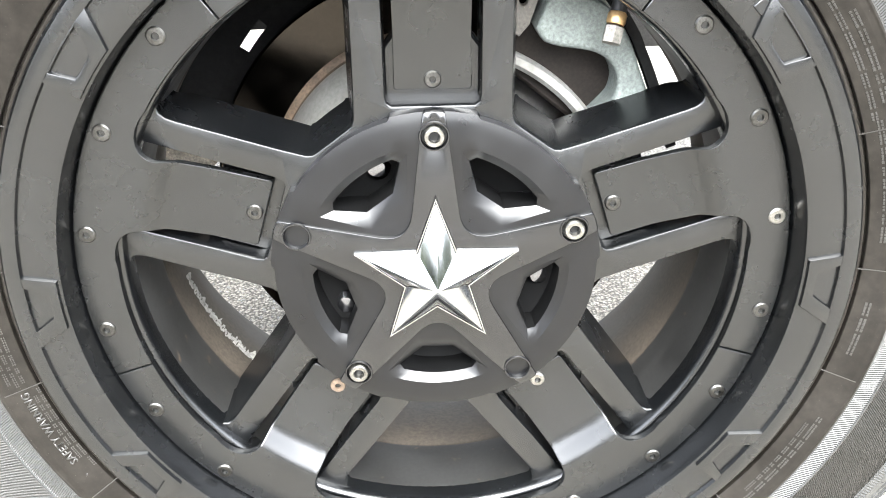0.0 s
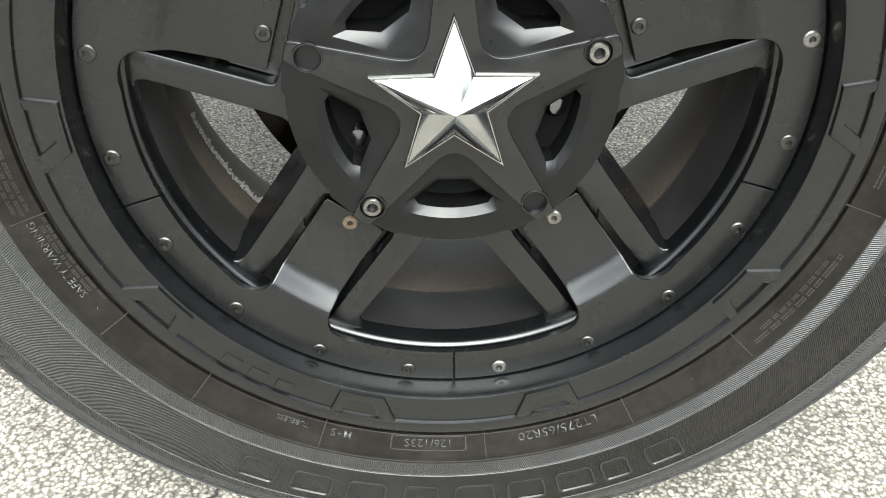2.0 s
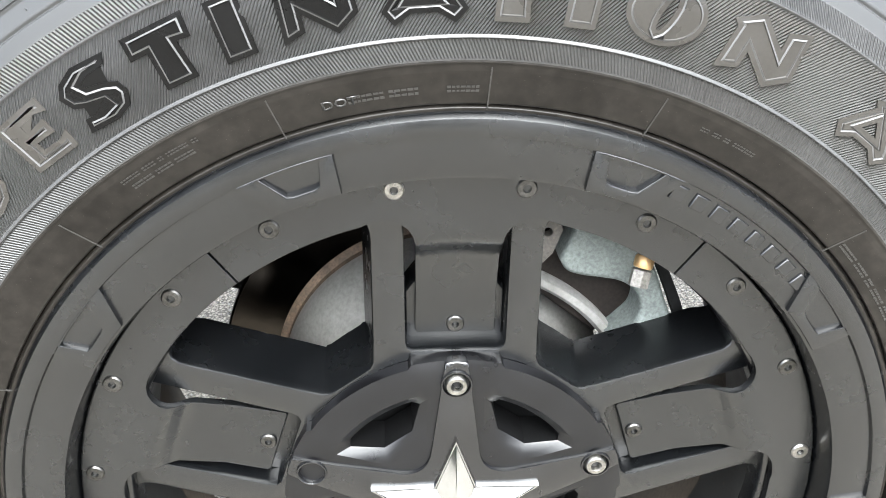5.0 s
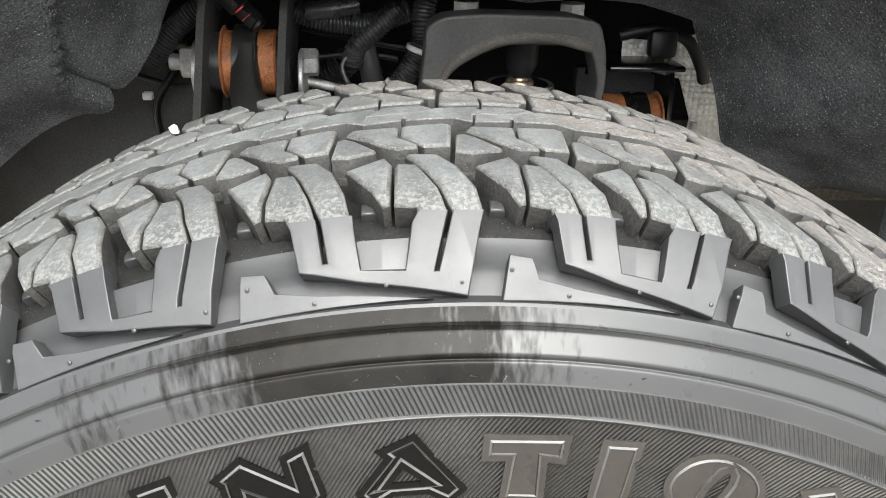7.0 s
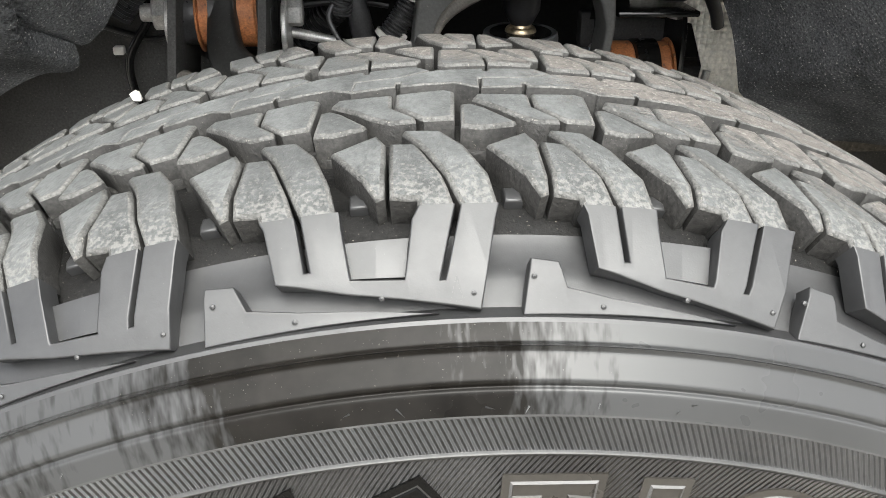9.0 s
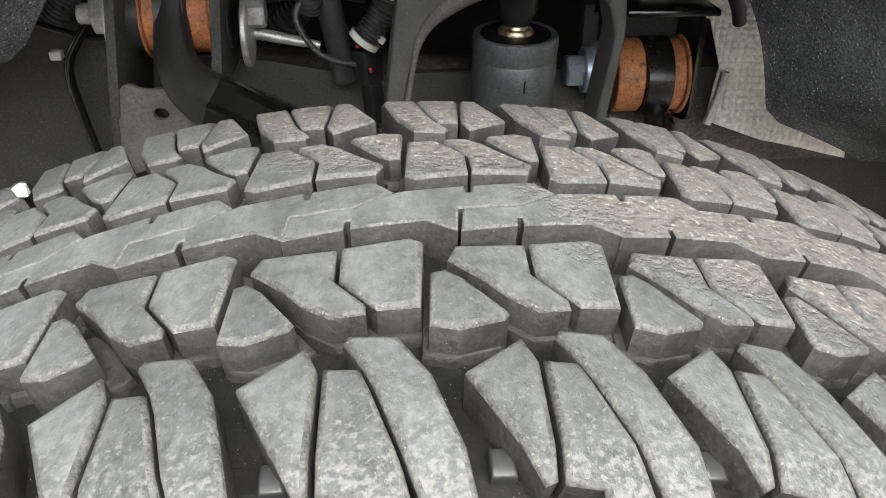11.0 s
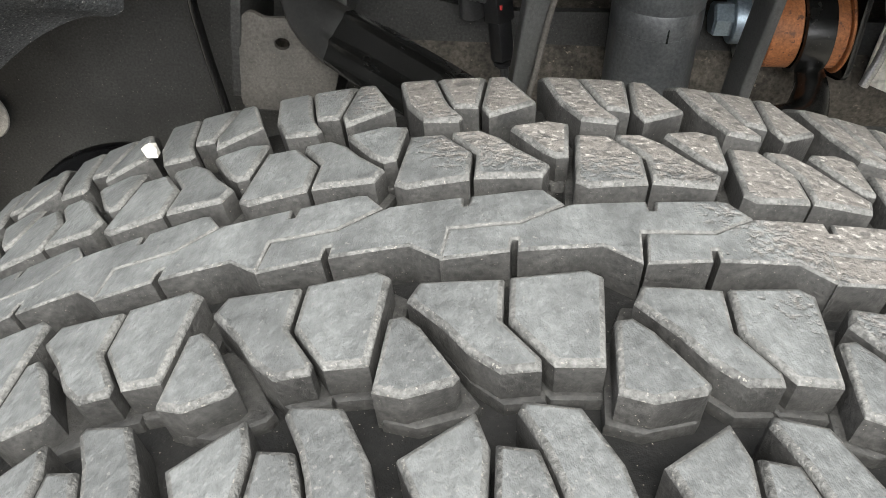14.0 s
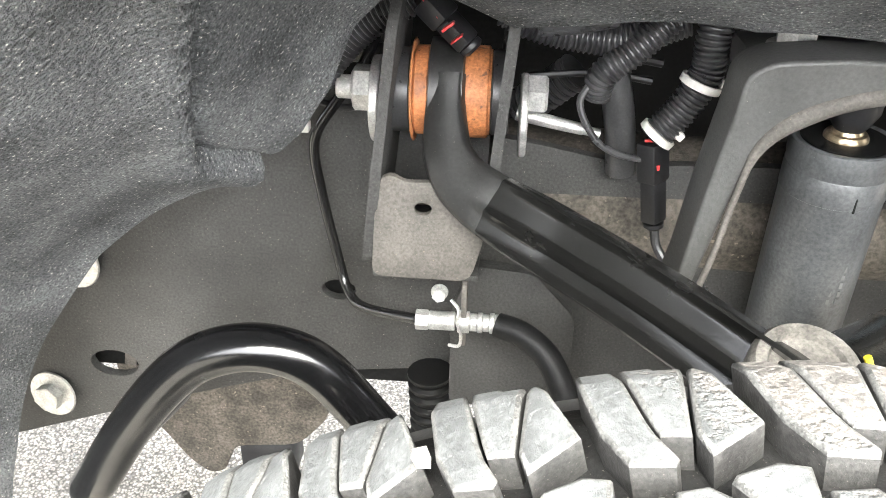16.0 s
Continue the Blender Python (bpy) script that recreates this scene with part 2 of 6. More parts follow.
def asphalt_material():
    """Worn asphalt: packed stone chips of many greys, dark binder between them."""
    m = material("pale_asphalt", (0.295, 0.272, 0.232), 0.9, vary=0.3, fine=150, coarse=2.5, spec=0.3)
    t = m.node_tree
    b = t.nodes["Principled BSDF"]
    geo = t.nodes.new("ShaderNodeTexCoord")
    wobble = t.nodes.new("ShaderNodeTexNoise")
    wobble.inputs["Scale"].default_value = 160
    t.links.new(geo.outputs["Object"], wobble.inputs["Vector"])
    shift = t.nodes.new("ShaderNodeVectorMath")
    shift.operation = "MULTIPLY_ADD"
    shift.inputs[1].default_value = (0.005, 0.005, 0.005)
    t.links.new(wobble.outputs["Color"], shift.inputs[0])
    t.links.new(geo.outputs["Object"], shift.inputs[2])
    cells = t.nodes.new("ShaderNodeTexVoronoi")
    cells.inputs["Scale"].default_value = 210
    t.links.new(shift.outputs[0], cells.inputs["Vector"])
    grey = t.nodes.new("ShaderNodeSeparateColor")
    t.links.new(cells.outputs["Color"], grey.inputs[0])
    tone = t.nodes.new("ShaderNodeMapRange")
    for k, v in (("From Min", 0.05), ("From Max", 0.95), ("To Min", 0.68), ("To Max", 1.36)):
        tone.inputs[k].default_value = v
    t.links.new(grey.outputs[0], tone.inputs["Value"])
    dark = t.nodes.new("ShaderNodeMapRange")
    for k, v in (("From Min", 0.35), ("From Max", 0.62), ("To Min", 1.0), ("To Max", 0.35)):
        dark.inputs[k].default_value = v
    t.links.new(cells.outputs["Distance"], dark.inputs["Value"])
    both = t.nodes.new("ShaderNodeMath")
    both.operation = "MULTIPLY"
    t.links.new(tone.outputs["Result"], both.inputs[0])
    t.links.new(dark.outputs["Result"], both.inputs[1])
    scale = t.nodes.new("ShaderNodeVectorMath")
    scale.operation = "SCALE"
    t.links.new(b.inputs["Base Color"].links[0].from_socket, scale.inputs[0])
    t.links.new(both.outputs[0], scale.inputs["Scale"])
    t.links.new(scale.outputs[0], b.inputs["Base Color"])
    n = t.nodes.new("ShaderNodeBump")
    n.invert = True
    n.inputs["Strength"].default_value, n.inputs["Distance"].default_value = 1.0, 0.0013
    t.links.new(cells.outputs["Distance"], n.inputs["Height"])
    t.links.new(n.outputs[0], b.inputs["Normal"])
    return m


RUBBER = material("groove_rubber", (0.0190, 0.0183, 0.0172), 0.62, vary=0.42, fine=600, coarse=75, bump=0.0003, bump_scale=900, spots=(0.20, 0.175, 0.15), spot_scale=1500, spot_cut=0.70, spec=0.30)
# groove floors coloured darker than the block walls to deepen their shade
GROOVE_SHADE = material("shaded_groove_rubber", (0.0065, 0.0063, 0.0060), 0.7, vary=0.35, fine=600, coarse=50, bump=0.0003, bump_scale=900, spots=(0.30, 0.27, 0.23), spot_scale=1200, spot_cut=0.70, spec=0.15)
WORN = worn_rubber()
WORN_EDGE = material("scuffed_edge_rubber", (0.064, 0.063, 0.060), 0.72, vary=0.42, fine=700, coarse=90, bump=0.0006, bump_scale=800, spots=(0.130, 0.123, 0.110), spot_scale=900, spot_cut=0.63, spec=0.3)
SHOULDER = material("shoulder_rubber", (0.020, 0.020, 0.0204), 0.44, vary=0.12, fine=300, coarse=30, bump=0.00003, bump_scale=1500, spots=(0.13, 0.125, 0.115), spot_scale=1800, spot_cut=0.74, spec=0.45)
SIDEWALL = sidewall_rubber()
SMOOTH_WALL = dressed_reflection_rubber()
LOWER_WALL = material("brown_dressed_rubber", (0.0095, 0.0083, 0.0070), 0.36, vary=0.3, fine=160, coarse=24, spec=0.16, spots=(0.09, 0.08, 0.07), spot_scale=1500, spot_cut=0.71, rough_vary=0.08)
BACKDROP = material("dark_backdrop", (0.040, 0.048, 0.030), 0.9, vary=0.5, fine=9, coarse=2.0, bump=0.05, bump_scale=12, spec=0.2)
SIDEWALL_LETTER = material("raised_shape_rubber", (0.013, 0.0127, 0.012), 0.36, vary=0.15, fine=500, coarse=40, spec=0.4)
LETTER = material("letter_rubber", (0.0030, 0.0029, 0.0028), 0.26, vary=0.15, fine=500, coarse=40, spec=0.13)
LETTER_PALE = material("pale_letter_rubber", (0.0215, 0.0196, 0.0172), 0.30, vary=0.15, fine=500, coarse=40, spec=0.42)
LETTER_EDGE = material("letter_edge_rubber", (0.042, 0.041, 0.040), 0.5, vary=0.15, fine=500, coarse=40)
MARKS = material("moulded_mark_rubber", (0.020, 0.019, 0.0175), 0.40, vary=0.2, fine=900, coarse=80)
PAINT = material("satin_black_paint", (0.0018, 0.0020, 0.0023), 0.25, vary=0.15, fine=900, coarse=25, bump=0.00006, bump_scale=1800, spots=(0.09, 0.085, 0.075), spot_scale=900, spot_cut=0.76, rough_vary=0.05, spec=0.76)
PLATE = material("satin_black_plate", (0.0034, 0.0036, 0.0038), 0.26, vary=0.12, fine=900, coarse=22, bump=0.00005, bump_scale=1500, spots=(0.08, 0.078, 0.07), spot_scale=700, spot_cut=0.765, rough_vary=0.06, spec=0.66)
GLOSS = material("gloss_black_cap", (0.0020, 0.0020, 0.0024), 0.25, vary=0.12, fine=800, coarse=30, spots=(0.08, 0.078, 0.07), spot_scale=800, spot_cut=0.77, rough_vary=0.05, spec=0.78)
DARK_CHROME = material("dark_chrome", (0.22, 0.22, 0.235), 0.14, 1.0, vary=0.1, fine=300, coarse=40)
CHROME = material("chrome", (0.47, 0.475, 0.475), 0.10, 1.0, vary=0.05, fine=300, coarse=40, rough_vary=0.05)
BOLT_STEEL = material("bolt_steel", (0.27, 0.262, 0.245), 0.33, 1.0, vary=0.25, fine=700, coarse=120)
HUB_BLACK = material("matt_hub_paint", (0.0022, 0.0022, 0.0023), 0.6, vary=0.2, fine=400, coarse=30, spec=0.08)
DISH = material("satin_black_dish", (0.0020, 0.0020, 0.0024), 0.34, vary=0.12, fine=800, coarse=30, spots=(0.08, 0.078, 0.07), spot_scale=800, spot_cut=0.77, spec=0.38)
STEEL = material("zinc_steel", (0.46, 0.455, 0.44), 0.46, 0.65, vary=0.25, fine=700, coarse=120, bump=0.0001, bump_scale=900)
JOINT_STEEL = material("stained_steel", (0.17, 0.16, 0.145), 0.5, 0.5, vary=0.35, fine=500, coarse=90)
DULL_STEEL = material("dull_steel", (0.075, 0.073, 0.069), 0.38, 1.0, vary=0.35, fine=700, coarse=120)
RUSTY = material("rusty_steel", (0.10, 0.07, 0.048), 0.75, 0.2, vary=0.4, fine=500, coarse=60)
DUSTY_RIM = material("dusty_barrel_paint", (0.042, 0.034, 0.026), 0.7, vary=0.3, fine=300, coarse=12, spec=0.3)
DARK_RIM = material("dark_barrel_paint", (0.0085, 0.0083, 0.0080), 0.45, vary=0.3, fine=300, coarse=18, spots=(0.035, 0.026, 0.018), spot_scale=60, spot_cut=0.66)
CAST = material("grey_cast_iron", (0.105, 0.118, 0.112), 0.65, 0.0, vary=0.28, fine=420, coarse=30, bump=0.0008, bump_scale=420, spec=0.3)
PAD_STEEL = material("dark_pad_steel", (0.010, 0.0080, 0.0068), 0.7, spec=0.12, vary=0.35, fine=420, coarse=40, spots=(0.10, 0.05, 0.03), spot_scale=120, spot_cut=0.74)
ARM_PAINT = material("satin_arm_paint", (0.0080, 0.0079, 0.0075), 0.24, vary=0.2, fine=400, coarse=25, spots=(0.17, 0.155, 0.14), spot_scale=700, spot_cut=0.725, rough_vary=0.05, bump=0.0001, bump_scale=500)
DUSTY_ARM = material("dusty_arm_paint", (0.018, 0.0178, 0.0172), 0.42, vary=0.3, fine=400, coarse=35, spots=(0.17, 0.155, 0.14), spot_scale=700, spot_cut=0.70, bump=0.0002, bump_scale=400)
SCUFF = material("pale_scuff", (0.34, 0.33, 0.31), 0.7, vary=0.4, fine=300, coarse=60)
ROTOR = material("machined_rotor", (0.23, 0.226, 0.216), 0.42, 0.45, vary=0.15, fine=300, coarse=20)
ROTOR_EDGE = material("dark_rotor_face", (0.036, 0.031, 0.026), 0.20, 1.0, vary=0.25, fine=300, coarse=20)
FELT = material("grey_liner_felt", (0.102, 0.105, 0.107), 0.95, vary=0.5, fine=560, coarse=14, bump=0.004, bump_scale=420, spots=(0.60, 0.57, 0.52), spot_scale=560, spot_cut=0.66, spec=0.05)
FRAME_PAINT = material("dusty_frame_paint", (0.0450, 0.0444, 0.0428), 0.62, vary=0.32, fine=450, coarse=9, bump=0.0006, bump_scale=420, spots=(0.26, 0.23, 0.20), spot_scale=560, spot_cut=0.70, spec=0.25)
BRACKET_PAINT = material("dusty_bracket_paint", (0.085, 0.078, 0.070), 0.7, vary=0.28, fine=500, coarse=28, bump=0.0004, bump_scale=500, spots=(0.20, 0.165, 0.13), spot_scale=620, spot_cut=0.68, spec=0.35)
BROWN_DUST = material("brown_dusty_paint", (0.076, 0.067, 0.056), 0.75, vary=0.5, fine=260, coarse=26, bump=0.0006, bump_scale=300, spots=(0.20, 0.17, 0.135), spot_scale=150, spot_cut=0.66, spec=0.25)
BLACK_COAT = material("black_powder_coat", (0.009, 0.009, 0.009), 0.2, vary=0.25, fine=500, coarse=40, spots=(0.10, 0.09, 0.08), spot_scale=900, spot_cut=0.745, bump=0.0001, bump_scale=900)
BLACK_PLASTIC = material("black_plastic", (0.012, 0.012, 0.013), 0.45, vary=0.3, fine=500, coarse=60, spots=(0.12, 0.11, 0.10), spot_scale=600, spot_cut=0.72, spec=0.4)
BUSHING = material("orange_bushing", (0.36, 0.135, 0.05), 0.62, vary=0.35, fine=500, coarse=60, bump=0.0003, bump_scale=600, spots=(0.14, 0.06, 0.03), spot_scale=160, spot_cut=0.62)
DARK_HOSE = material("black_hose_rubber", (0.008, 0.008, 0.008), 0.5, vary=0.3, fine=600, coarse=60, spec=0.15, spots=(0.10, 0.095, 0.09), spot_scale=700, spot_cut=0.74)
HOSE_RUBBER = material("hose_rubber", (0.036, 0.036, 0.037), 0.34, vary=0.3, fine=600, coarse=60, spec=0.5, spots=(0.16, 0.15, 0.14), spot_scale=700, spot_cut=0.72)
SHOCK_GREY = material("shock_body_grey", (0.082, 0.085, 0.088), 0.40, 0.2, vary=0.3, fine=400, coarse=16, spots=(0.18, 0.175, 0.17), spot_scale=600, spot_cut=0.70)
WHITE_TIE = material("white_nylon", (0.62, 0.60, 0.56), 0.5, vary=0.12)
RED_LOCK = material("red_plastic", (0.55, 0.03, 0.03), 0.45, vary=0.15)
YELLOW = material("yellow_paint_mark", (0.62, 0.50, 0.03), 0.6, vary=0.15)
BRASS = material("brass", (0.50, 0.33, 0.16), 0.4, 0.8, vary=0.2)
FOIL = lines_material("embossed_foil", (0.74, 0.72, 0.66), 0.42, 0.25, 150, 0.0045)
ASPHALT = asphalt_material()
CRACK = material("asphalt_crack", (0.035, 0.034, 0.032), 0.95, vary=0.3)
BODY_DARK = material("dark_underbody", (0.011, 0.011, 0.011), 0.9, vary=0.3, fine=200, coarse=6, spec=0.1)

# ---- helpers ----
AXLE = Vector((0, 0, 0.42))
WORLD = {}


def thing(name, at, label, category, group="", kind=""):
    ob = new(name)
    ob.empty_display_size = 0.02
    ob.matrix_basis = Matrix.Translation(at)
    WORLD[ob] = ob.matrix_basis.copy()
    return tagged(ob, label, category, group, kind)


def link(name, me, parent=None, label="", m=None):
    ob = new(name, me)
    m = m or Matrix()
    if parent:
        ob.parent = parent
        ob.matrix_parent_inverse = WORLD[parent].inverted()
    ob.matrix_basis = m
    WORLD[ob] = m.copy()
    if label:
        ob["label"] = label
    return ob


def to_mesh(bm, *mats, smooth=35.0):
    me = bpy.data.meshes.new("mesh")
    if smooth:
        for f in bm.faces:
            f.smooth = True
        for e in bm.edges:
            if len(e.link_faces) == 2 and e.calc_face_angle(3.2) > radians(smooth):
                e.smooth = False
    bm.normal_update()
    bm.to_mesh(me)
    bm.free()
    for m in mats:
        me.materials.append(m)
    return me


def part(name, bm, mat, parent=None, label="", m=None, smooth=35.0):
    mats = mat if isinstance(mat, (tuple, list)) else (mat,)
    return link(name, to_mesh(bm, *mats, smooth=smooth), parent, label, m)


def turn(deg):
    """A turn round the axle that adds deg to a wheel angle (x to z)."""
    return Matrix.Translation(AXLE) @ Matrix.Rotation(radians(-deg), 4, "Y") @ Matrix.Translation(-AXLE)


def polar(r, deg, y):
    return Vector((r * math.cos(radians(deg)), y, 0.42 + r * math.sin(radians(deg))))


def lathe_bm(prof, n=180, lo=0.0, hi=360.0, close=True, mats=None):
    """Turns (r, y) round the axle."""
    bm = bmesh.new()
    full = close and hi - lo >= 359.99
    rows = []
    for i in range(n if full else n + 1):
        a = lo + (hi - lo) * i / n
        rows.append([bm.verts.new(polar(r, a, y)) for r, y in prof])
    for i in range(n):
        p, q = rows[i], rows[(i + 1) % len(rows)]
        for j in range(len(prof) - 1):
            f = bm.faces.new((p[j], p[j + 1], q[j + 1], q[j]))
            if mats:
                f.material_index = mats[j]
    bmesh.ops.recalc_face_normals(bm, faces=bm.faces)
    return bm


def prism(poly, depth, bevel=0.0, seg=1, keep=None):
    """A slab in x, y with its top at z = 0; the top rim is rounded, but for edges that keep() names."""
    bm = bmesh.new()
    top = [bm.verts.new((x, y, 0)) for x, y in poly]
    bot = [bm.verts.new((x, y, -depth)) for x, y in poly]
    face = bm.faces.new(top)
    n = len(poly)
    for i in range(n):
        bm.faces.new((top[i], bot[i], bot[(i + 1) % n], top[(i + 1) % n]))
    bm.faces.new(bot[::-1])
    bmesh.ops.recalc_face_normals(bm, faces=bm.faces)
    if bevel:
        edges = [e for e in face.edges if not (keep and keep(e))]
        bmesh.ops.bevel(bm, geom=edges, offset=bevel, segments=seg, profile=0.5, affect="EDGES", clamp_overlap=True)
        bm.normal_update()
        flat = [f for f in bm.faces if f.normal.z > .999 and f.calc_center_median().z > -1e-6]
        bmesh.ops.inset_region(bm, faces=flat, thickness=min(0.0003, bevel * 0.3), depth=0, use_boundary=True)
    return bm


def box(bm, sx, sy, sz, m=None, bevel=0.0, seg=2):
    r = bmesh.ops.create_cube(bm, size=1, matrix=(m or Matrix()) @ Matrix.Diagonal((sx, sy, sz, 1)))
    if bevel:
        es = {e for v in r["verts"] for e in v.link_edges}
        bmesh.ops.bevel(bm, geom=list(es), offset=bevel, segments=seg, profile=0.5, affect="EDGES", clamp_overlap=True)
    return bm


def spin(bm, prof, m=None, n=24):
    """Turns (r, z) round z, then moves by m; ends on the axis where r is 0."""
    m = m or Matrix()
    rows = []
    for r, z in prof:
        if r < 1e-6:
            rows.append([bm.verts.new(m @ Vector((0, 0, z)))])
        else:
            rows.append([bm.verts.new(m @ Vector((r * math.cos(2 * math.pi * i / n), r * math.sin(2 * math.pi * i / n), z))) for i in range(n)])
    for p, q in zip(rows, rows[1:]):
        for i in range(n):
            j = (i + 1) % n
            loop = [p[0]] if len(p) == 1 else [p[i], p[j]]
            loop += [q[0]] if len(q) == 1 else [q[j], q[i]]
            if len(loop) > 2:
                bm.faces.new(loop)
    return bm


def aim(at, way, roll=0.0):
    """A pose at a place, with its z along way."""
    return Matrix.Translation(at) @ Vector(way).to_track_quat("Z", "Y").to_matrix().to_4x4() @ Matrix.Rotation(radians(roll), 4, "Z")


def hexagon(bm, across, height, m, inset=0.0006):
    prof = [(0, 0), (across / 1.732, 0), (across / 1.732, height - inset), (across / 2, height), (0, height)]
    return spin(bm, prof, m, 6)


def smooth_path(points, per=10):
    """A rounded line through points."""
    p = [Vector(q) for q in points]
    p = [2 * p[0] - p[1]] + p + [2 * p[-1] - p[-2]]
    out = []
    for a, b, c, d in zip(p, p[1:], p[2:], p[3:]):
        for i in range(per):
            t = i / per
            out.append(0.5 * (2 * b + (c - a) * t + (2 * a - 5 * b + 4 * c - d) * t * t + (3 * b - a - 3 * c + d) * t ** 3))
    return out + [p[-2]]


def tube(points, radius, n=14, per=10, ribs=0.0, pitch=0.006):
    """A tube along a rounded line; ribs makes it corrugated."""
    bm = bmesh.new()
    line = smooth_path(points, per)
    if ribs:
        length = sum((b - a).length for a, b in zip(line, line[1:]))
        want = max(8, int(length / pitch) * 4)
        dist, acc = [0.0], 0.0
        for a, b in zip(line, line[1:]):
            acc += (b - a).length
            dist.append(acc)
        fine = []
        for i in range(want + 1):
            s = acc * i / want
            j = min(max(k for k in range(len(dist)) if dist[k] <= s + 1e-9), len(line) - 2)
            f = (s - dist[j]) / max(1e-9, dist[j + 1] - dist[j])
            fine.append(line[j].lerp(line[j + 1], f))
        line = fine
    rows, up = [], None
    for i, c in enumerate(line):
        d = (line[min(i + 1, len(line) - 1)] - line[max(i - 1, 0)]).normalized()
        if up is None:
            up = d.orthogonal().normalized()
        up = (up - d * up.dot(d)).normalized()
        side = d.cross(up)
        r = radius(i / (len(line) - 1)) if callable(radius) else radius
        if ribs:
            r += (ribs, ribs, 0, -ribs * 0.4)[i % 4]
        rows.append([bm.verts.new(c + r * (up * math.cos(2 * math.pi * k / n) + side * math.sin(2 * math.pi * k / n))) for k in range(n)])
    for p, q in zip(rows, rows[1:]):
        for k in range(n):
            bm.faces.new((p[k], p[(k + 1) % n], q[(k + 1) % n], q[k]))
    bm.faces.new(rows[0][::-1])
    bm.faces.new(rows[-1])
    bmesh.ops.recalc_face_normals(bm, faces=bm.faces)
    return bm


def moved(bm, f):
    for v in bm.verts:
        v.co = f(v.co)
    return bm


def sliced(bm, xs=(), ys=()):
    for axis, values in ((0, xs), (1, ys)):
        no = (1, 0, 0) if axis == 0 else (0, 1, 0)
        for c in values:
            bmesh.ops.bisect_plane(bm, geom=list(bm.verts) + list(bm.edges) + list(bm.faces), dist=1e-7, plane_co=[c * k for k in no], plane_no=no)
    return bm

# ---- ground ----
def build_ground():
    bm = bmesh.new()
    xs = sorted({-40, -12, -4, 4, 12, 40, *[round(-1.6 + 0.05 * i, 3) for i in range(65)]})
    ys = sorted({-40, -12, -4, 6, 12, 40, *[round(-0.8 + 0.05 * i, 3) for i in range(57)]})
    grid = [[bm.verts.new((x, y, 0.0015 * noise.noise(Vector((x * 6, y * 6, 0))) if abs(x) < 2 and -1 < y < 2.2 else 0)) for y in ys] for x in xs]
    for a, b in zip(grid, grid[1:]):
        for i in range(len(ys) - 1):
            bm.faces.new((a[i], b[i], b[i + 1], a[i + 1]))
    tagged(part("ground", bm, ASPHALT), "pale worn asphalt with bright stone chips", "ground", kind="structure")
    # loose and proud stones of the surface
    rnd = random.Random(5)
    bm = bmesh.new()
    for _ in range(6000):
        x, y = rnd.uniform(-0.85, 0.85), rnd.uniform(-0.12, 1.1)
        s = rnd.uniform(0.0012, 0.0042)
        c = [bm.verts.new((x + s * rnd.uniform(0.6, 1.2) * math.cos(k * 1.571 + rnd.random()), y + s * rnd.uniform(0.6, 1.2) * math.sin(k * 1.571 + rnd.random()), 0.0)) for k in range(4)]
        tip = bm.verts.new((x, y, 0.0022 + s * rnd.uniform(0.25, 0.6)))
        for k in range(4):
            bm.faces.new((c[k], c[(k + 1) % 4], tip))
    ob = part("asphalt_chips", bm, STONE_CHIP, smooth=0)
    tagged(ob, "small pale stone chips standing proud in the asphalt", "gravel", kind="stuff")
    # a thin crack near the tyre
    bm = bmesh.new()
    line = [(-0.30, -0.16), (-0.262, -0.03), (-0.239, 0.02), (-0.224, 0.047), (-0.205, 0.08), (-0.19, 0.15)]
    rows = []
    for i, (x, y) in enumerate(smooth_path([(a, b, 0) for a, b in line], 6)[k][:2] for k in range(31)):
        w = 0.0022 + 0.0012 * math.sin(i * 1.7)
        o = 0.003 * math.sin(i * 2.3)
        rows.append([bm.verts.new((x - w + o, y, 0.0035)), bm.verts.new((x + w + o, y, 0.0035))])
    for a, b in zip(rows, rows[1:]):
        bm.faces.new((a[0], a[1], b[1], b[0]))
    tagged(part("pavement_crack", bm, CRACK, smooth=0), "narrow dark crack running through the pale asphalt", "crack", kind="structure")


def build_backdrop():
    """An unseen dark backdrop, shaped as a low hedge, added behind the camera for reflections."""
    bm = bmesh.new()
    rows = []
    for i in range(73):
        a = radians(190 + 160 * i / 72)
        rows.append([])
        for j in range(13):
            z = 1.3 * j / 12
            d = 6.2 + .3 * noise.noise(Vector((i * .35, j * .5, 1))) + .2 * (j / 12) ** 3
            top = .2 * noise.noise(Vector((i * .3, 5, 2))) if j == 12 else 0
            rows[-1].append(bm.verts.new((d * math.cos(a), d * math.sin(a), z + top)))
    for p, q in zip(rows, rows[1:]):
        for j in range(12):
            bm.faces.new((p[j], p[j + 1], q[j + 1], q[j]))
    tagged(part("hedge", bm, BACKDROP, smooth=60), "unseen dark green backdrop added for reflections, shaped as a low hedge", "hedge", kind="structure")


STONE_CHIP = material("stone_chip", (0.22, 0.214, 0.20), 0.85, vary=0.35, fine=160, coarse=40)

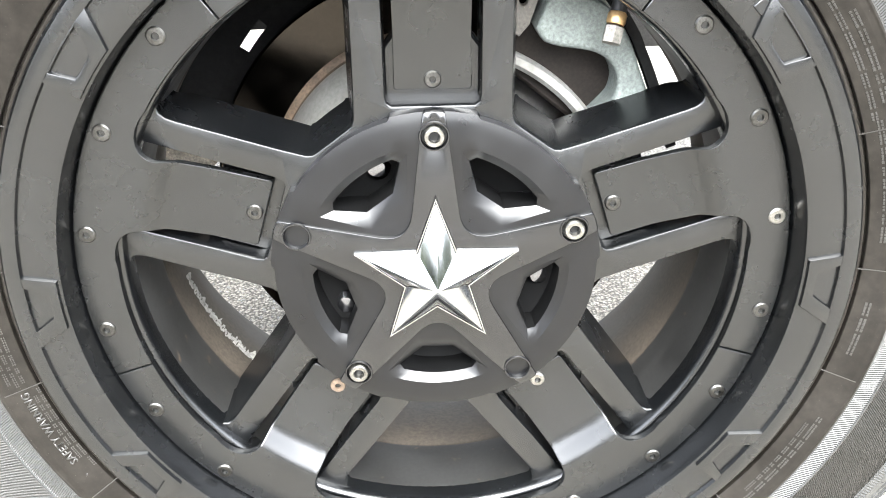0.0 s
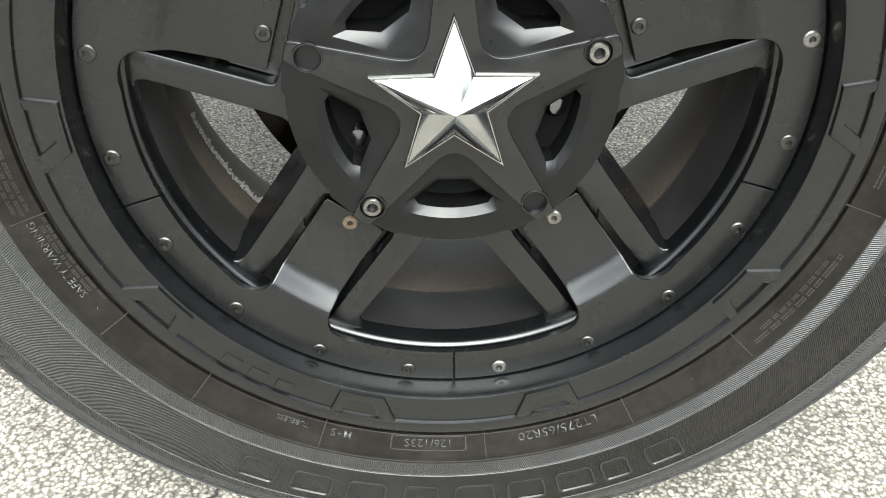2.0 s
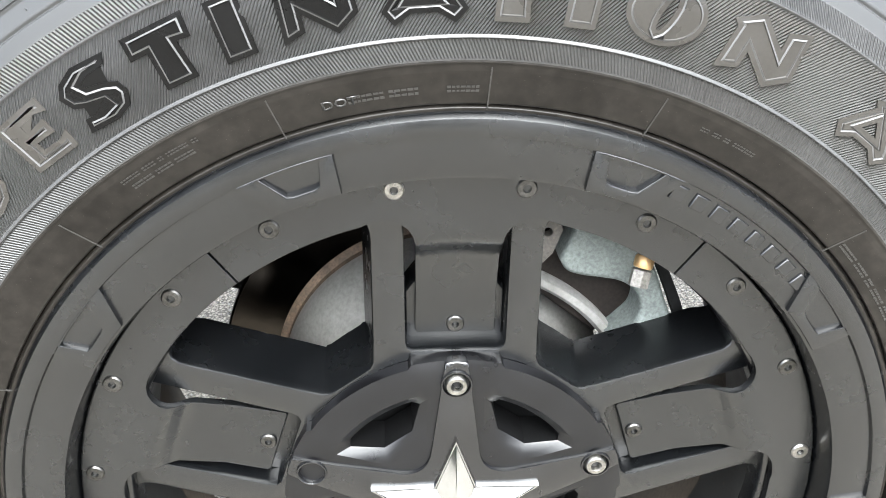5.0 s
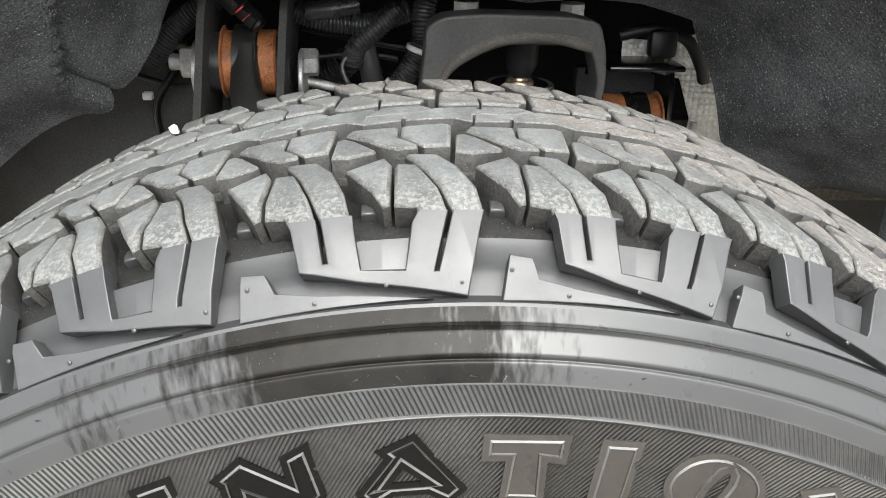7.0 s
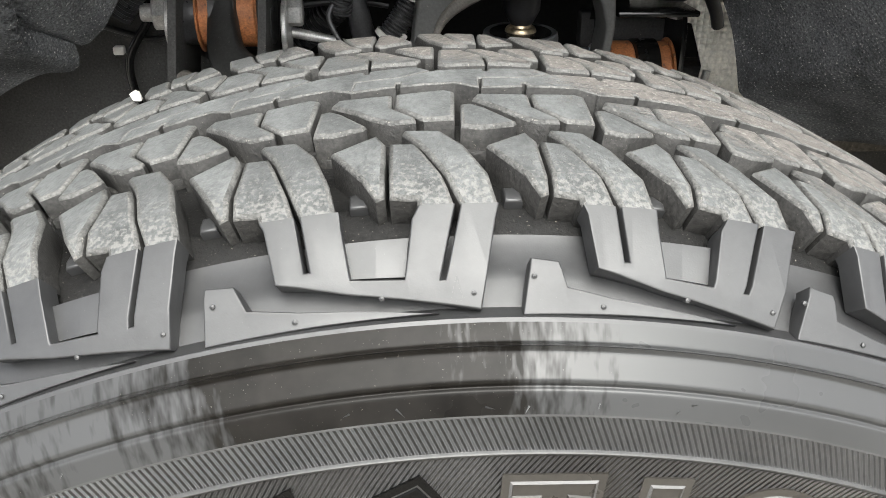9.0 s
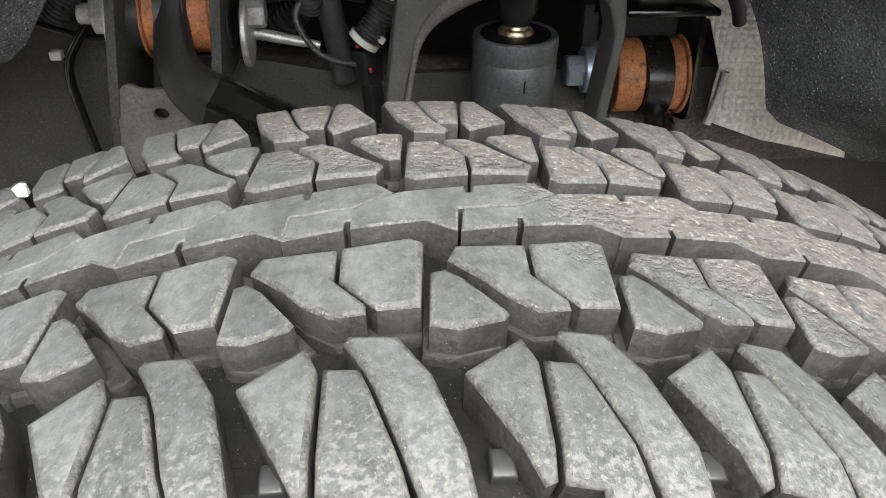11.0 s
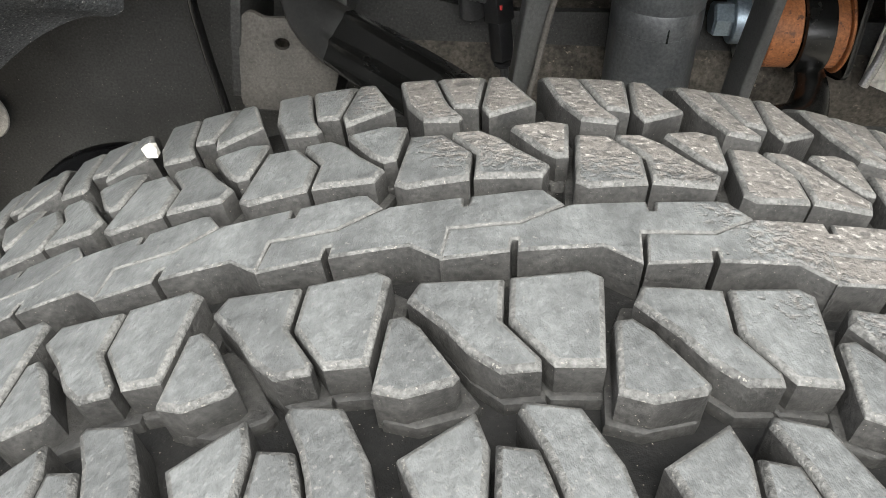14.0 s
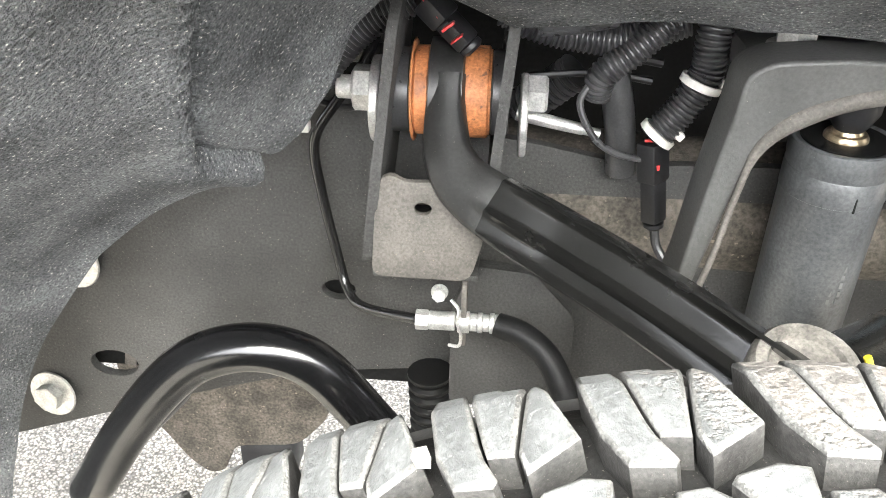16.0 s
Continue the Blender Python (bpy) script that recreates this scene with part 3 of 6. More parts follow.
# ---- tyre ----
OUTER = [(.262, -.016), (.274, -.0205), (.28, -.0225), (.30, -.030), (.318, -.0340), (.345, -.0355), (.360, -.0335), (.3705, -.0302), (.381, -.0265), (.389, -.0205), (.396, -.0132), (.4065, -.007),
         (.4205, .0085), (.4262, .020), (.4285, .055), (.430, .09), (.4305, .121), (.430, .152), (.4285, .187), (.4262, .222), (.4205, .2335), (.4065, .249), (.396, .2555), (.36, .275), (.32, .276), (.27, .258)]
ARC = [0.0]
for (r0, y0), (r1, y1) in zip(OUTER, OUTER[1:]):
    ARC.append(ARC[-1] + math.hypot(r1 - r0, y1 - y0))
OUT_R, OUT_Y = [p[0] for p in OUTER], [p[1] for p in OUTER]


def skin(s, h=0.0):
    """The tyre's (r, y) at arc length s, h above its skin."""
    e = 0.004
    r, y = np.interp(s, ARC, OUT_R), np.interp(s, ARC, OUT_Y)
    dr, dy = np.interp(s + e, ARC, OUT_R) - np.interp(s - e, ARC, OUT_R), np.interp(s + e, ARC, OUT_Y) - np.interp(s - e, ARC, OUT_Y)
    l = math.hypot(dr, dy)
    return r + h * dy / l, y - h * dr / l


def s_of_r(r):
    return float(np.interp(r, OUT_R[:13], ARC[:13]))


def s_of_y(y):
    return float(np.interp(y, OUT_Y[12:21], ARC[12:21]))


PER_DEG = 0.0075
CREASE = s_of_r(0.4205)


def wrap(bm, centre, rise=0.0):
    """From (angle * PER_DEG, s, height) to the tyre, round angle centre."""
    def f(co):
        r, y = skin(co.y, co.z + rise)
        return polar(r, centre + co.x / PER_DEG, y)
    return moved(bm, f)


def tread_piece(poly, depth, bevel, rise=0.0, centre=90.0, seg=2, mats=None, step=2.2, keep_crease=True):
    """poly: (degrees, s); the top lies on the tyre's skin."""
    pts = [(a * PER_DEG, s) for a, s in poly]
    keep = (lambda e: all(abs(v.co.y - CREASE) < 1e-5 for v in e.verts)) if keep_crease else None
    bm = prism(pts, depth, bevel, seg, keep)
    lo, hi = min(p[0] for p in pts), max(p[0] for p in pts)
    s0, s1 = min(p[1] for p in pts), max(p[1] for p in pts)
    n = int((hi - lo) / (step * PER_DEG))
    sliced(bm, [lo + (hi - lo) * (i + 1) / (n + 1) for i in range(n)], [s for s in ARC if s0 + 1e-4 < s < s1 - 1e-4])
    if mats:
        bm.normal_update()
        for f in bm.faces:
            c = f.calc_center_median()
            up = f.normal.z if f.normal.length else 0
            f.material_index = mats(c, up)
    bmesh.ops.recalc_face_normals(bm, faces=bm.faces)
    for f in bm.faces:
        f.smooth = True
    return wrap(bm, centre, rise)


# the moulded pitch of the tread varies round the tyre
KNOWN = [73.7, 79.8, 86.1, 92.95, 99.5, 105.85, 111.9, 117.5]
REST = [117.5 + (433.7 - 117.5) * i / 53 for i in range(1, 53)]
BASES = KNOWN + REST
# the second row sits a little apart from the rib
BASES_TWO = [73.0, 79.2, 85.9, 92.95, 99.7, 106.15, 111.9, 117.5] + REST
ELEMENTS = len(BASES)
FLIP = 1.5  # the tread is the same turned half round about this angle and the centre line


def y_poly(points):
    return [(a, s_of_y(y)) for a, y in points]


def flipped(points):
    return [(FLIP - a, 0.242 - y) for a, y in points]


ROW_ONE = [
    [(2.85, .0425), (.70, .0545), (.34, .0455), (.70, .0130), (1.10, .0118), (1.75, .0225)],
    [(.20, .0463), (-.95, .0453), (-1.20, .039), (-1.95, .0156), (-2.13, .0085), (-.62, .0085), (-.58, .0112), (.52, .0122)],
    [(-.45, .0547), (-.62, .0575), (-2.24, .056), (-3.14, .0423), (-3.75, .0201), (-3.94, .0085), (-2.37, .0085), (-2.08, .0156), (-1.33, .039), (-1.05, .0455)],
]
ROW_TWO = [
    [(3.17, .0893), (2.84, .0959), (.16, .0966), (.22, .0814), (-.86, .0699), (-.86, .0666), (.29, .0655), (1.2, .0712), (1.95, .0792)],
    [(-.0, .0972), (-2.45, .1010), (-2.95, .0983), (-2.66, .0684), (-1.22, .0678), (.06, .0812)],
    [(-3.06, .0827), (-3.6, .0840), (-4.19, .0797), (-5.5, .0644), (-5.31, .0621), (-3.85, .0585), (-2.86, .0605)],
]
RIB = [(2.36, .1045), (-.02, .1078), (-.10, .1128), (-.30, .1130), (-.28, .1080), (-3.2, .1110), (-4.46, .1045), (-4.62, .1180), (-7.25, .1203), (-8.95, .1300), (-8.2, .1372), (-7.82, .1375), (-5.38, .1338), (-5.30, .1290), (-5.10, .1288), (-5.08, .1336), (-2.25, .1300), (-1.5, .1262), (-.40, .1199), (.9, .1185), (2.14, .1176)]


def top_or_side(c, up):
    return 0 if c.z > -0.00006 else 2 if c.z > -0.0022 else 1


def build_tyre():
    tyre = thing("tyre", (0, 0.121, 0), "black all-terrain truck tyre, worn grey tread, standing on asphalt", "tyre")
    # the casing under the blocks
    prof = []
    n = 150
    lo, hi = s_of_r(0.3944), ARC[-4] + 0.004
    for i in range(n + 1):
        s = ARC[-1] * i / n
        if s < lo or s > hi:
            h = 0.0
        else:
            edge = min(s - lo, hi - s)
            h = -0.0032 * min(1.0, edge / 0.002) - 0.0093 * min(1.0, edge / 0.028) ** 0.7
        prof.append(skin(s, h))
    ribs = [(s_of_r(.2806), -.0035), (s_of_r(.3172), .0011), (s_of_r(.3603), .0011), (s_of_r(.3790), -.0009), (s_of_r(.3885), .0012), (s_of_r(.3045), .0004)]
    fine = []
    for i in range(900):
        s = s_of_r(0.2655) + (lo - s_of_r(0.2655)) * i / 899
        h = sum(a * math.exp(-((s - c) / 0.0008) ** 2) for c, a in ribs)
        if s > s_of_r(0.3885):
            h += 0.0008
        if i % 3 == 0 or abs(h) > 5e-5:
            fine.append(skin(s, h))
    casing = fine + [p for i, p in enumerate(prof) if ARC[-1] * i / n > lo + 1e-4]
    bm = lathe_bm([(r, y) for r, y in casing], 260)
    me = to_mesh(moved(bm, lambda c: c - AXLE), SIDEWALL, GROOVE_SHADE, SHOULDER, SMOOTH_WALL, LOWER_WALL)
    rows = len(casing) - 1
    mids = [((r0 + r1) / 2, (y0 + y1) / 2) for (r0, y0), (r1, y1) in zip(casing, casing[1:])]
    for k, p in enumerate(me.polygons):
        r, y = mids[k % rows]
        # between the blocks the casing takes the rubber with shade in its colour
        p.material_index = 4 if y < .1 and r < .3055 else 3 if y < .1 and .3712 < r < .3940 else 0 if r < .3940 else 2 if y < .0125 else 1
    me.update()
    link("casing", me, tyre, "", Matrix.Translation(AXLE))

    # tread blocks: one element, turned round the axle
    kinds = []
    for poly in ROW_ONE:
        kinds.append((y_poly([(a + 6.2 * (y - .0085), y) for a, y in poly]), .0125, BASES, .0015))
    for poly in ROW_TWO:
        kinds.append((y_poly(poly), .0125, BASES_TWO, .0015))
    kinds.append((y_poly(RIB), .0125, BASES, .0011))
    for poly in ROW_TWO + ROW_ONE:
        kinds.append((y_poly(flipped(poly)), .0125, BASES, .0015))
    rest = bmesh.new()

    def step(k, bases=BASES):
        return (bases[(k + 1) % ELEMENTS] - bases[k % ELEMENTS]) % 360

    for poly, depth, bases, bevel in kinds:
        sizes = {}
        for k, base in enumerate(bases):
            wide = round((step(k - 1, bases) + step(k, bases)) / 2 / 6.75 * 25) / 25
            if wide not in sizes:
                bm = tread_piece([(a * wide, s) for a, s in poly], depth, bevel, 0.0, 90.0, 2, top_or_side)
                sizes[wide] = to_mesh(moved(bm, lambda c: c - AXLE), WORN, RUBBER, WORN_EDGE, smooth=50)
            me = sizes[wide]
            m = turn(base - 90) @ Matrix.Translation(AXLE)
            a = base % 360
            if 32 < a < 158:
                link("tread_block", me, tyre, "", m)
            else:
                old = len(rest.verts)
                rest.from_mesh(me)
                rest.verts.ensure_lookup_table()
                for v in rest.verts[old:]:
                    v.co = m @ v.co
    tagged(part("tread_underside", rest, (WORN, RUBBER, WORN_EDGE), tyre), kind="stuff")

    # low plinths round the feet of the blocks
    plinths = bmesh.new()
    for poly in ROW_TWO + [flipped(p) for p in ROW_TWO]:
        mid_a, mid_y = sum(p[0] for p in poly) / len(poly), sum(p[1] for p in poly) / len(poly)
        wide = [(mid_a + (a - mid_a) * 1.13, mid_y + (y - mid_y) * 1.13) for a, y in poly]
        for k, base in enumerate(BASES):
            if 45 < base % 360 < 140:
                bm = tread_piece(y_poly(wide), .004, .0012, -.0092, base, 2, None, keep_crease=False)
                me = to_mesh(bm)
                plinths.from_mesh(me)
                bpy.data.meshes.remove(me)
    tagged(part("groove_plinth", plinths, RUBBER, tyre), kind="stuff")

    # shoulder plates, one to each pair of elements
    def sr(a, r):
        return a, s_of_r(r)
    plate = [sr(5.45, .4068), sr(5.75, .4185), sr(5.92, .4205), sr(4.46, .4205), sr(4.22, .4085), sr(4.00, .4085), sr(4.24, .4205), sr(2.62, .4205), sr(2.58, .4164), sr(2.36, .4058), sr(.15, .4048), sr(-.30, .4176), sr(-.62, .4205), sr(-2.13, .4205), sr(-1.32, .4042), sr(-1.54, .4042), sr(-2.37, .4205), sr(-3.94, .4205), sr(-3.76, .4173), sr(-2.99, .3962), sr(2.52, .4021)]
    wedge = [sr(8.75, .3950), sr(8.37, .4088), sr(7.15, .4081), sr(6.77, .4019), sr(4.71, .3995), sr(-1.20, .3958)]
    block = [sr(2.62, .4150), sr(-.12, .4150), sr(.10, .4060), sr(2.40, .4068)]
    bars = [(2.42, s_of_y(.027)), (1.72, s_of_y(.027)), (1.60, s_of_y(.016)), (2.42, s_of_y(.016))]
    shapes = [
        ("shoulder_plate", plate, .009, .0005, .0006, False), ("shoulder_wedge", wedge, .007, .0004, .0003, False),
        ("shoulder_recess", block, .004, .0, -.0045, False), ("wear_bar", bars, .006, .0008, -.0085, True)]
    rest = bmesh.new()
    for name, poly, depth, bev, rise, each in shapes:
        sizes = {}
        for k, base in enumerate(BASES):
            if not each and k % 2 == 0:
                continue
            wide = round(step(k) / (6.75 if each else 6.5) * 25) / 25
            if wide not in sizes:
                bm = tread_piece([(a * wide, s) for a, s in poly], depth, bev, rise, 90.0, 2, None, .7, keep_crease=name == "shoulder_plate")
                sizes[wide] = to_mesh(moved(bm, lambda c: c - AXLE), SHOULDER, smooth=40)
            me = sizes[wide]
            m = turn(base - 90) @ Matrix.Translation(AXLE)
            if each or 15 < base % 360 < 165:
                if each and not 40 < base % 360 < 140:
                    continue
                link(name, me, tyre, "", m)
            else:
                old = len(rest.verts)
                rest.from_mesh(me)
                rest.verts.ensure_lookup_table()
                for v in rest.verts[old:]:
                    v.co = m @ v.co
    tagged(part("shoulder_underside", rest, SHOULDER, tyre), kind="stuff")

    # a small moulded triangle on one plate
    bm = bmesh.new()
    loops = [[bm.verts.new((x * .00055, s_of_r(.4015) + z * .00055, h)) for x, z in tri] for tri, h in (([(-4.4, -6), (4.4, -6), (0, 8)], -.001), ([(-4.4, -6), (4.4, -6), (0, 8)], .0007), ([(-2.9, -4.9), (2.9, -4.9), (0, 4.6)], .0007), ([(-2.9, -4.9), (2.9, -4.9), (0, 4.6)], -.001))]
    for p, q in zip(loops, loops[1:]):
        for i in range(3):
            bm.faces.new((p[i], p[(i + 1) % 3], q[(i + 1) % 3], q[i]))
    bmesh.ops.recalc_face_normals(bm, faces=bm.faces)
    part("moulded_triangle", wrap(bm, 90.95, .0), SHOULDER, tyre, smooth=0)

    # small moulding whiskers and vent dots
    rnd = random.Random(8)
    bm = bmesh.new()
    for base in BASES[1::2]:
        for a, r, l in ((-2.6, .4005, .0), (1.2, .4005, .0), (8.0, .4045, .0), (4.9, .3972, .003)):
            ang = base + a + rnd.uniform(-.1, .1)
            q, y = skin(s_of_r(r), .0006 if r < .4 else .0008)
            spin(bm, [(.0008, -.001), (.0008, .0003), (0, .0006)], aim(polar(q, ang, y), polar(q + .006, ang, y - .012) - polar(q, ang, y)), 8)
    for k in range(64):
        r = rnd.choice((.2905, .3835, .3855, .3735, .3755, .3745))
        q, y = skin(s_of_r(r), 0.0)
        a = rnd.uniform(0, 360)
        p = polar(q, a, y)
        out = polar(q, a, y - 1) - p
        tip = p + Vector((rnd.uniform(-1, 1), -.6, rnd.uniform(-1, 1))).normalized() * rnd.uniform(.0015, .004)
        d = (tip - p)
        w = d.orthogonal().normalized() * .00035
        w2 = d.cross(w).normalized() * .00035
        base = [bm.verts.new(p + w), bm.verts.new(p + w2), bm.verts.new(p - w), bm.verts.new(p - w2)]
        t = bm.verts.new(tip)
        for i in range(4):
            bm.faces.new((base[i], base[(i + 1) % 4], t))
    tagged(part("moulding_whisker", bm, SHOULDER, tyre, smooth=0), kind="stuff")
    return tyre


# ---- lettering on the sidewall ----
def text_mesh(body, size, shear=0.0):
    cu = bpy.data.curves.new("text", "FONT")
    cu.body, cu.size, cu.align_x, cu.resolution_u, cu.shear, cu.offset = body, size, "CENTER", 2, shear, size * 0.012
    ob = new("text", cu)
    bpy.context.view_layer.update()
    me = bpy.data.meshes.new_from_object(ob.evaluated_get(bpy.context.evaluated_depsgraph_get()))
    bpy.data.objects.remove(ob)
    bm = bmesh.new()
    bm.from_mesh(me)
    bpy.data.meshes.remove(me)
    return bm


def arc_words(body, centre, r, height, mat, parent, rise=0.0005, stretch=1.0, name="lettering"):
    """Raised writing whose tops point away from the axle."""
    bm = text_mesh(body, height * 1.38)
    got = bmesh.ops.extrude_face_region(bm, geom=list(bm.faces))
    for v in (g for g in got["geom"] if isinstance(g, bmesh.types.BMVert)):
        v.co.z += 1.0

    def f(co):
        s = s_of_r(r) + co.y - height / 2
        q, y = skin(s, rise if co.z > 0.5 else -0.0004)
        return polar(q, centre - math.degrees(co.x * stretch / r), y)
    return part(name, moved(bm, f), mat, parent, smooth=0)


def arc_bar(centre, degrees, r, height, mat, parent, rise=0.0005, name="raised_bar", bevel=0.0003):
    poly = [(degrees / 2 - degrees * i / 6, s_of_r(r - height / 2)) for i in range(7)] + [(-degrees / 2 + degrees * i / 6, s_of_r(r + height / 2)) for i in range(7)]
    bm = prism([(a * PER_DEG, s) for a, s in poly], rise + .0005, bevel, 1)
    return part(name, wrap(bm, centre, rise), mat, parent)


def outline_letter(kind):
    """A heavy letter with pointed serifs in a box 1 wide and 1 high: the outer loop and the counters."""
    if kind == "I":
        return [(.02, 0), (.98, .02), (.98, 1), (.06, .97)], []
    if kind == "T":
        return [(.24, 0), (.80, 0), (.76, .62), (.98, .60), (1, 1), (.02, .98), (0, .62), (.28, .62)], []
    if kind == "E":
        return [(.04, .03), (.98, 0), (1, .32), (.80, .24), (.44, .26), (.44, .40), (.84, .38), (.84, .64), (.44, .60), (.44, .74), (.78, .76), (1, .70), (.97, .96), (.04, .95)], []
    if kind == "N":
        return [(.03, 0), (.32, .12), (.33, .40), (.72, 0), (1, .28), (.93, 1.06), (.66, .92), (.67, .64), (.32, 1.03), (0, .80), (.07, .70)], []
    if kind == "A":
        return [(0, .22), (.13, -.02), (.34, .15), (.64, .15), (.84, -.02), (1, .20), (.56, 1.02), (.22, .82), (.29, .72)], [[(.33, .35), (.60, .35), (.44, .56)]]
    if kind == "D":
        return [(0, 0), (.55, 0), (.80, .08), (.95, .28), (1, .5), (.95, .72), (.80, .92), (.55, 1), (0, 1)], [[(.36, .27), (.53, .27), (.63, .38), (.66, .5), (.63, .62), (.53, .73), (.36, .73)]]
    if kind == "O":
        return [(.5 + .5 * math.cos(a * math.pi / 16), .52 + .51 * math.sin(a * math.pi / 16)) for a in range(32)], [[(.51 + .065 * math.cos(a * math.pi / 6) + .05 * math.sin(a * math.pi / 6), .51 + .28 * math.sin(a * math.pi / 6)) for a in range(12)]]
    return [(.03, .02), (.58, -.02), (.88, .08), (1, .30), (.94, .48), (.72, .58), (.47, .64), (.43, .71), (.58, .78), (.92, .80), (1, .96), (.44, 1), (.14, .88), (0, .70), (.08, .47), (.30, .37), (.56, .31), (.58, .25), (.40, .21), (.11, .25)], []


def big_letter(kind, centre, degrees, tyre, face):
    """One raised letter: rim, fine raised line, sunk field."""
    loop, holes = outline_letter(kind)
    bm = bmesh.new()
    wide, high = degrees * PER_DEG * 0.79, 0.0295

    def ring(pts):
        vs = [bm.verts.new(((0.5 - x) * wide, y * high, 0)) for x, y in pts]
        return [bm.edges.new((a, b)) for a, b in zip(vs, vs[1:] + vs[:1])]
    edges = ring(loop)
    for h in holes:
        edges += ring(h)
    bmesh.ops.triangle_fill(bm, edges=edges, use_beauty=True)
    if not holes:
        bmesh.ops.dissolve_limit(bm, angle_limit=0.01, verts=bm.verts, edges=bm.edges)
    faces = list(bm.faces)
    rim = [e for e in bm.edges if e.is_boundary]
    walls = bmesh.ops.extrude_edge_only(bm, edges=rim)
    for v in (g for g in walls["geom"] if isinstance(g, bmesh.types.BMVert)):
        v.co.z = -0.0014
    for f in faces:
        f.material_index = 1
    bmesh.ops.inset_region(bm, faces=faces, thickness=0.0023, depth=0.0, use_even_offset=True)
    for f in faces:
        f.material_index = 2
    bmesh.ops.inset_region(bm, faces=faces, thickness=0.0008, depth=0.0005, use_even_offset=True)
    for f in faces:
        f.material_index = 0
    bmesh.ops.inset_region(bm, faces=faces, thickness=0.0004, depth=-0.0006, use_even_offset=True)
    bmesh.ops.recalc_face_normals(bm, faces=bm.faces)
    s0 = s_of_r(0.3247)
    k = 0.0075 / (0.3395 * math.pi / 180)

    def f(co):
        r, y = skin(s0 + co.y, co.z + 0.0010)
        return polar(r, centre + co.x * k / PER_DEG, y)
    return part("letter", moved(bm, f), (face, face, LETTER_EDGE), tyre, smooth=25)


def build_writing(tyre):
    word = [("D", 134.6, 6.0), ("E", 126.8, 4.7), ("S", 120.6, 5.0), ("T", 114.0, 5.2), ("I", 108.5, 2.8), ("N", 101.9, 6.5), ("A", 93.5, 6.9), ("T", 86.7, 5.2), ("I", 81.1, 2.75), ("O", 74.6, 6.6), ("N", 65.9, 7.0), ("A", 53.2, 6.6), ("T", 43.5, 5.2)]
    # letters below 89 and above 123 degrees take the paler rubber
    for kind, a, w in word:
        big_letter(kind, a, w, tyre, LETTER_PALE if a < 89 or a > 123 else LETTER)
    # the maker's mark at the foot: plain raised shapes
    for i, (a, w) in enumerate(((-60.2, 4.6), (-67.2, 3.6), (-73.0, 4.8), (-80.0, 4.8), (-87.3, 5.0), (-94.9, 4.4), (-102.6, 5.0), (-110.3, 5.2), (-117.9, 4.8))):
        box_pts = [(x * w * .00700, s_of_r(.3405) + z * .0118) for x, z in ((.5, -1), (.5, 1), (-.5, 1), (-.5, -1))]
        bm = rimmed(rounded(box_pts, .0060, 4), .0026, .0006, .0013, .0012)
        moved(bm, lambda c: Vector((c.x * 1.22, c.y, c.z)))
        part("raised_shape", wrap(bm, a, .0011), SIDEWALL_LETTER, tyre)
    arc_words("LT275/65R20", -73.3, .2885, .0078, MARKS, tyre, .0007, 1.12)
    arc_words("126/123S", -94.3, .2885, .0070, MARKS, tyre, .0007, 1.1)
    arc_words("M+S", -108.4, .2885, .0066, MARKS, tyre, .0006, 1.05)
    arc_words("TUBELESS", -116.4, .2880, .0046, MARKS, tyre, .0005)
    arc_words("SAFETY WARNING", -159.6, .2915, .0056, MARKS, tyre, .0006)
    arc_words("DOT", 102.2, .2905, .0050, MARKS, tyre, .0005, 1.2)
    # frame round the load index
    for r in (.2828, .2942):
        arc_bar(-94.3, 11.6, r, .0006, MARKS, tyre, .0006, "raised_line", 0)
    for a in (-88.3, -100.3):
        arc_bar(a, .22, .2885, .0110, MARKS, tyre, .0006, "raised_line", 0)
    rnd = random.Random(12)

    def unread(lo, hi, r, h):
        """A line of small writing as plain raised dashes."""
        bm = bmesh.new()
        a = lo
        while a < hi:
            for _ in range(rnd.randint(2, 7)):
                w = rnd.uniform(.22, .42) * h / .0036
                for k in (0, 1):
                    tall = h * rnd.uniform(.22, .34)
                    mid = r + (k - .5) * h * .58
                    q = [skin(s_of_r(mid + d), .0003) for d in (-tall / 2, tall / 2)]
                    v = [bm.verts.new(polar(rr, g, y)) for (rr, y), g in ((q[0], a), (q[0], a + w), (q[1], a + w), (q[1], a))]
                    bm.faces.new(v[::-1])
                a += w + rnd.uniform(.08, .16)
            a += .35
        ex = bmesh.ops.extrude_face_region(bm, geom=list(bm.faces))
        for v in (g for g in ex["geom"] if isinstance(g, bmesh.types.BMVert)):
            v.co.y += .0006
        bmesh.ops.recalc_face_normals(bm, faces=bm.faces)
        tagged(part("small_writing", bm, MARKS, tyre, smooth=0), kind="stuff")
    unread(94.6, 98.6, .2905, .0046)
    unread(88.8, 91.6, .2905, .0040)
    unread(-165, -154, .2865, .0022)
    unread(-166, -152, .2828, .0022)
    for r in (.2965, .2925, .2885):
        unread(-177, -168, r, .0022)
    unread(24, 36, .2955, .0042)
    unread(5, 19, .2905, .0036)
    unread(22, 42, .2885, .0036)
    unread(-40, -22, .2955, .0034)
    unread(-38, -26, .2905, .0026)
    unread(-12, -5, .2905, .0042)
    unread(116, 123, .2975, .0026)
    unread(117, 122, .2925, .0030)
    unread(60, 66, .294, .0026)
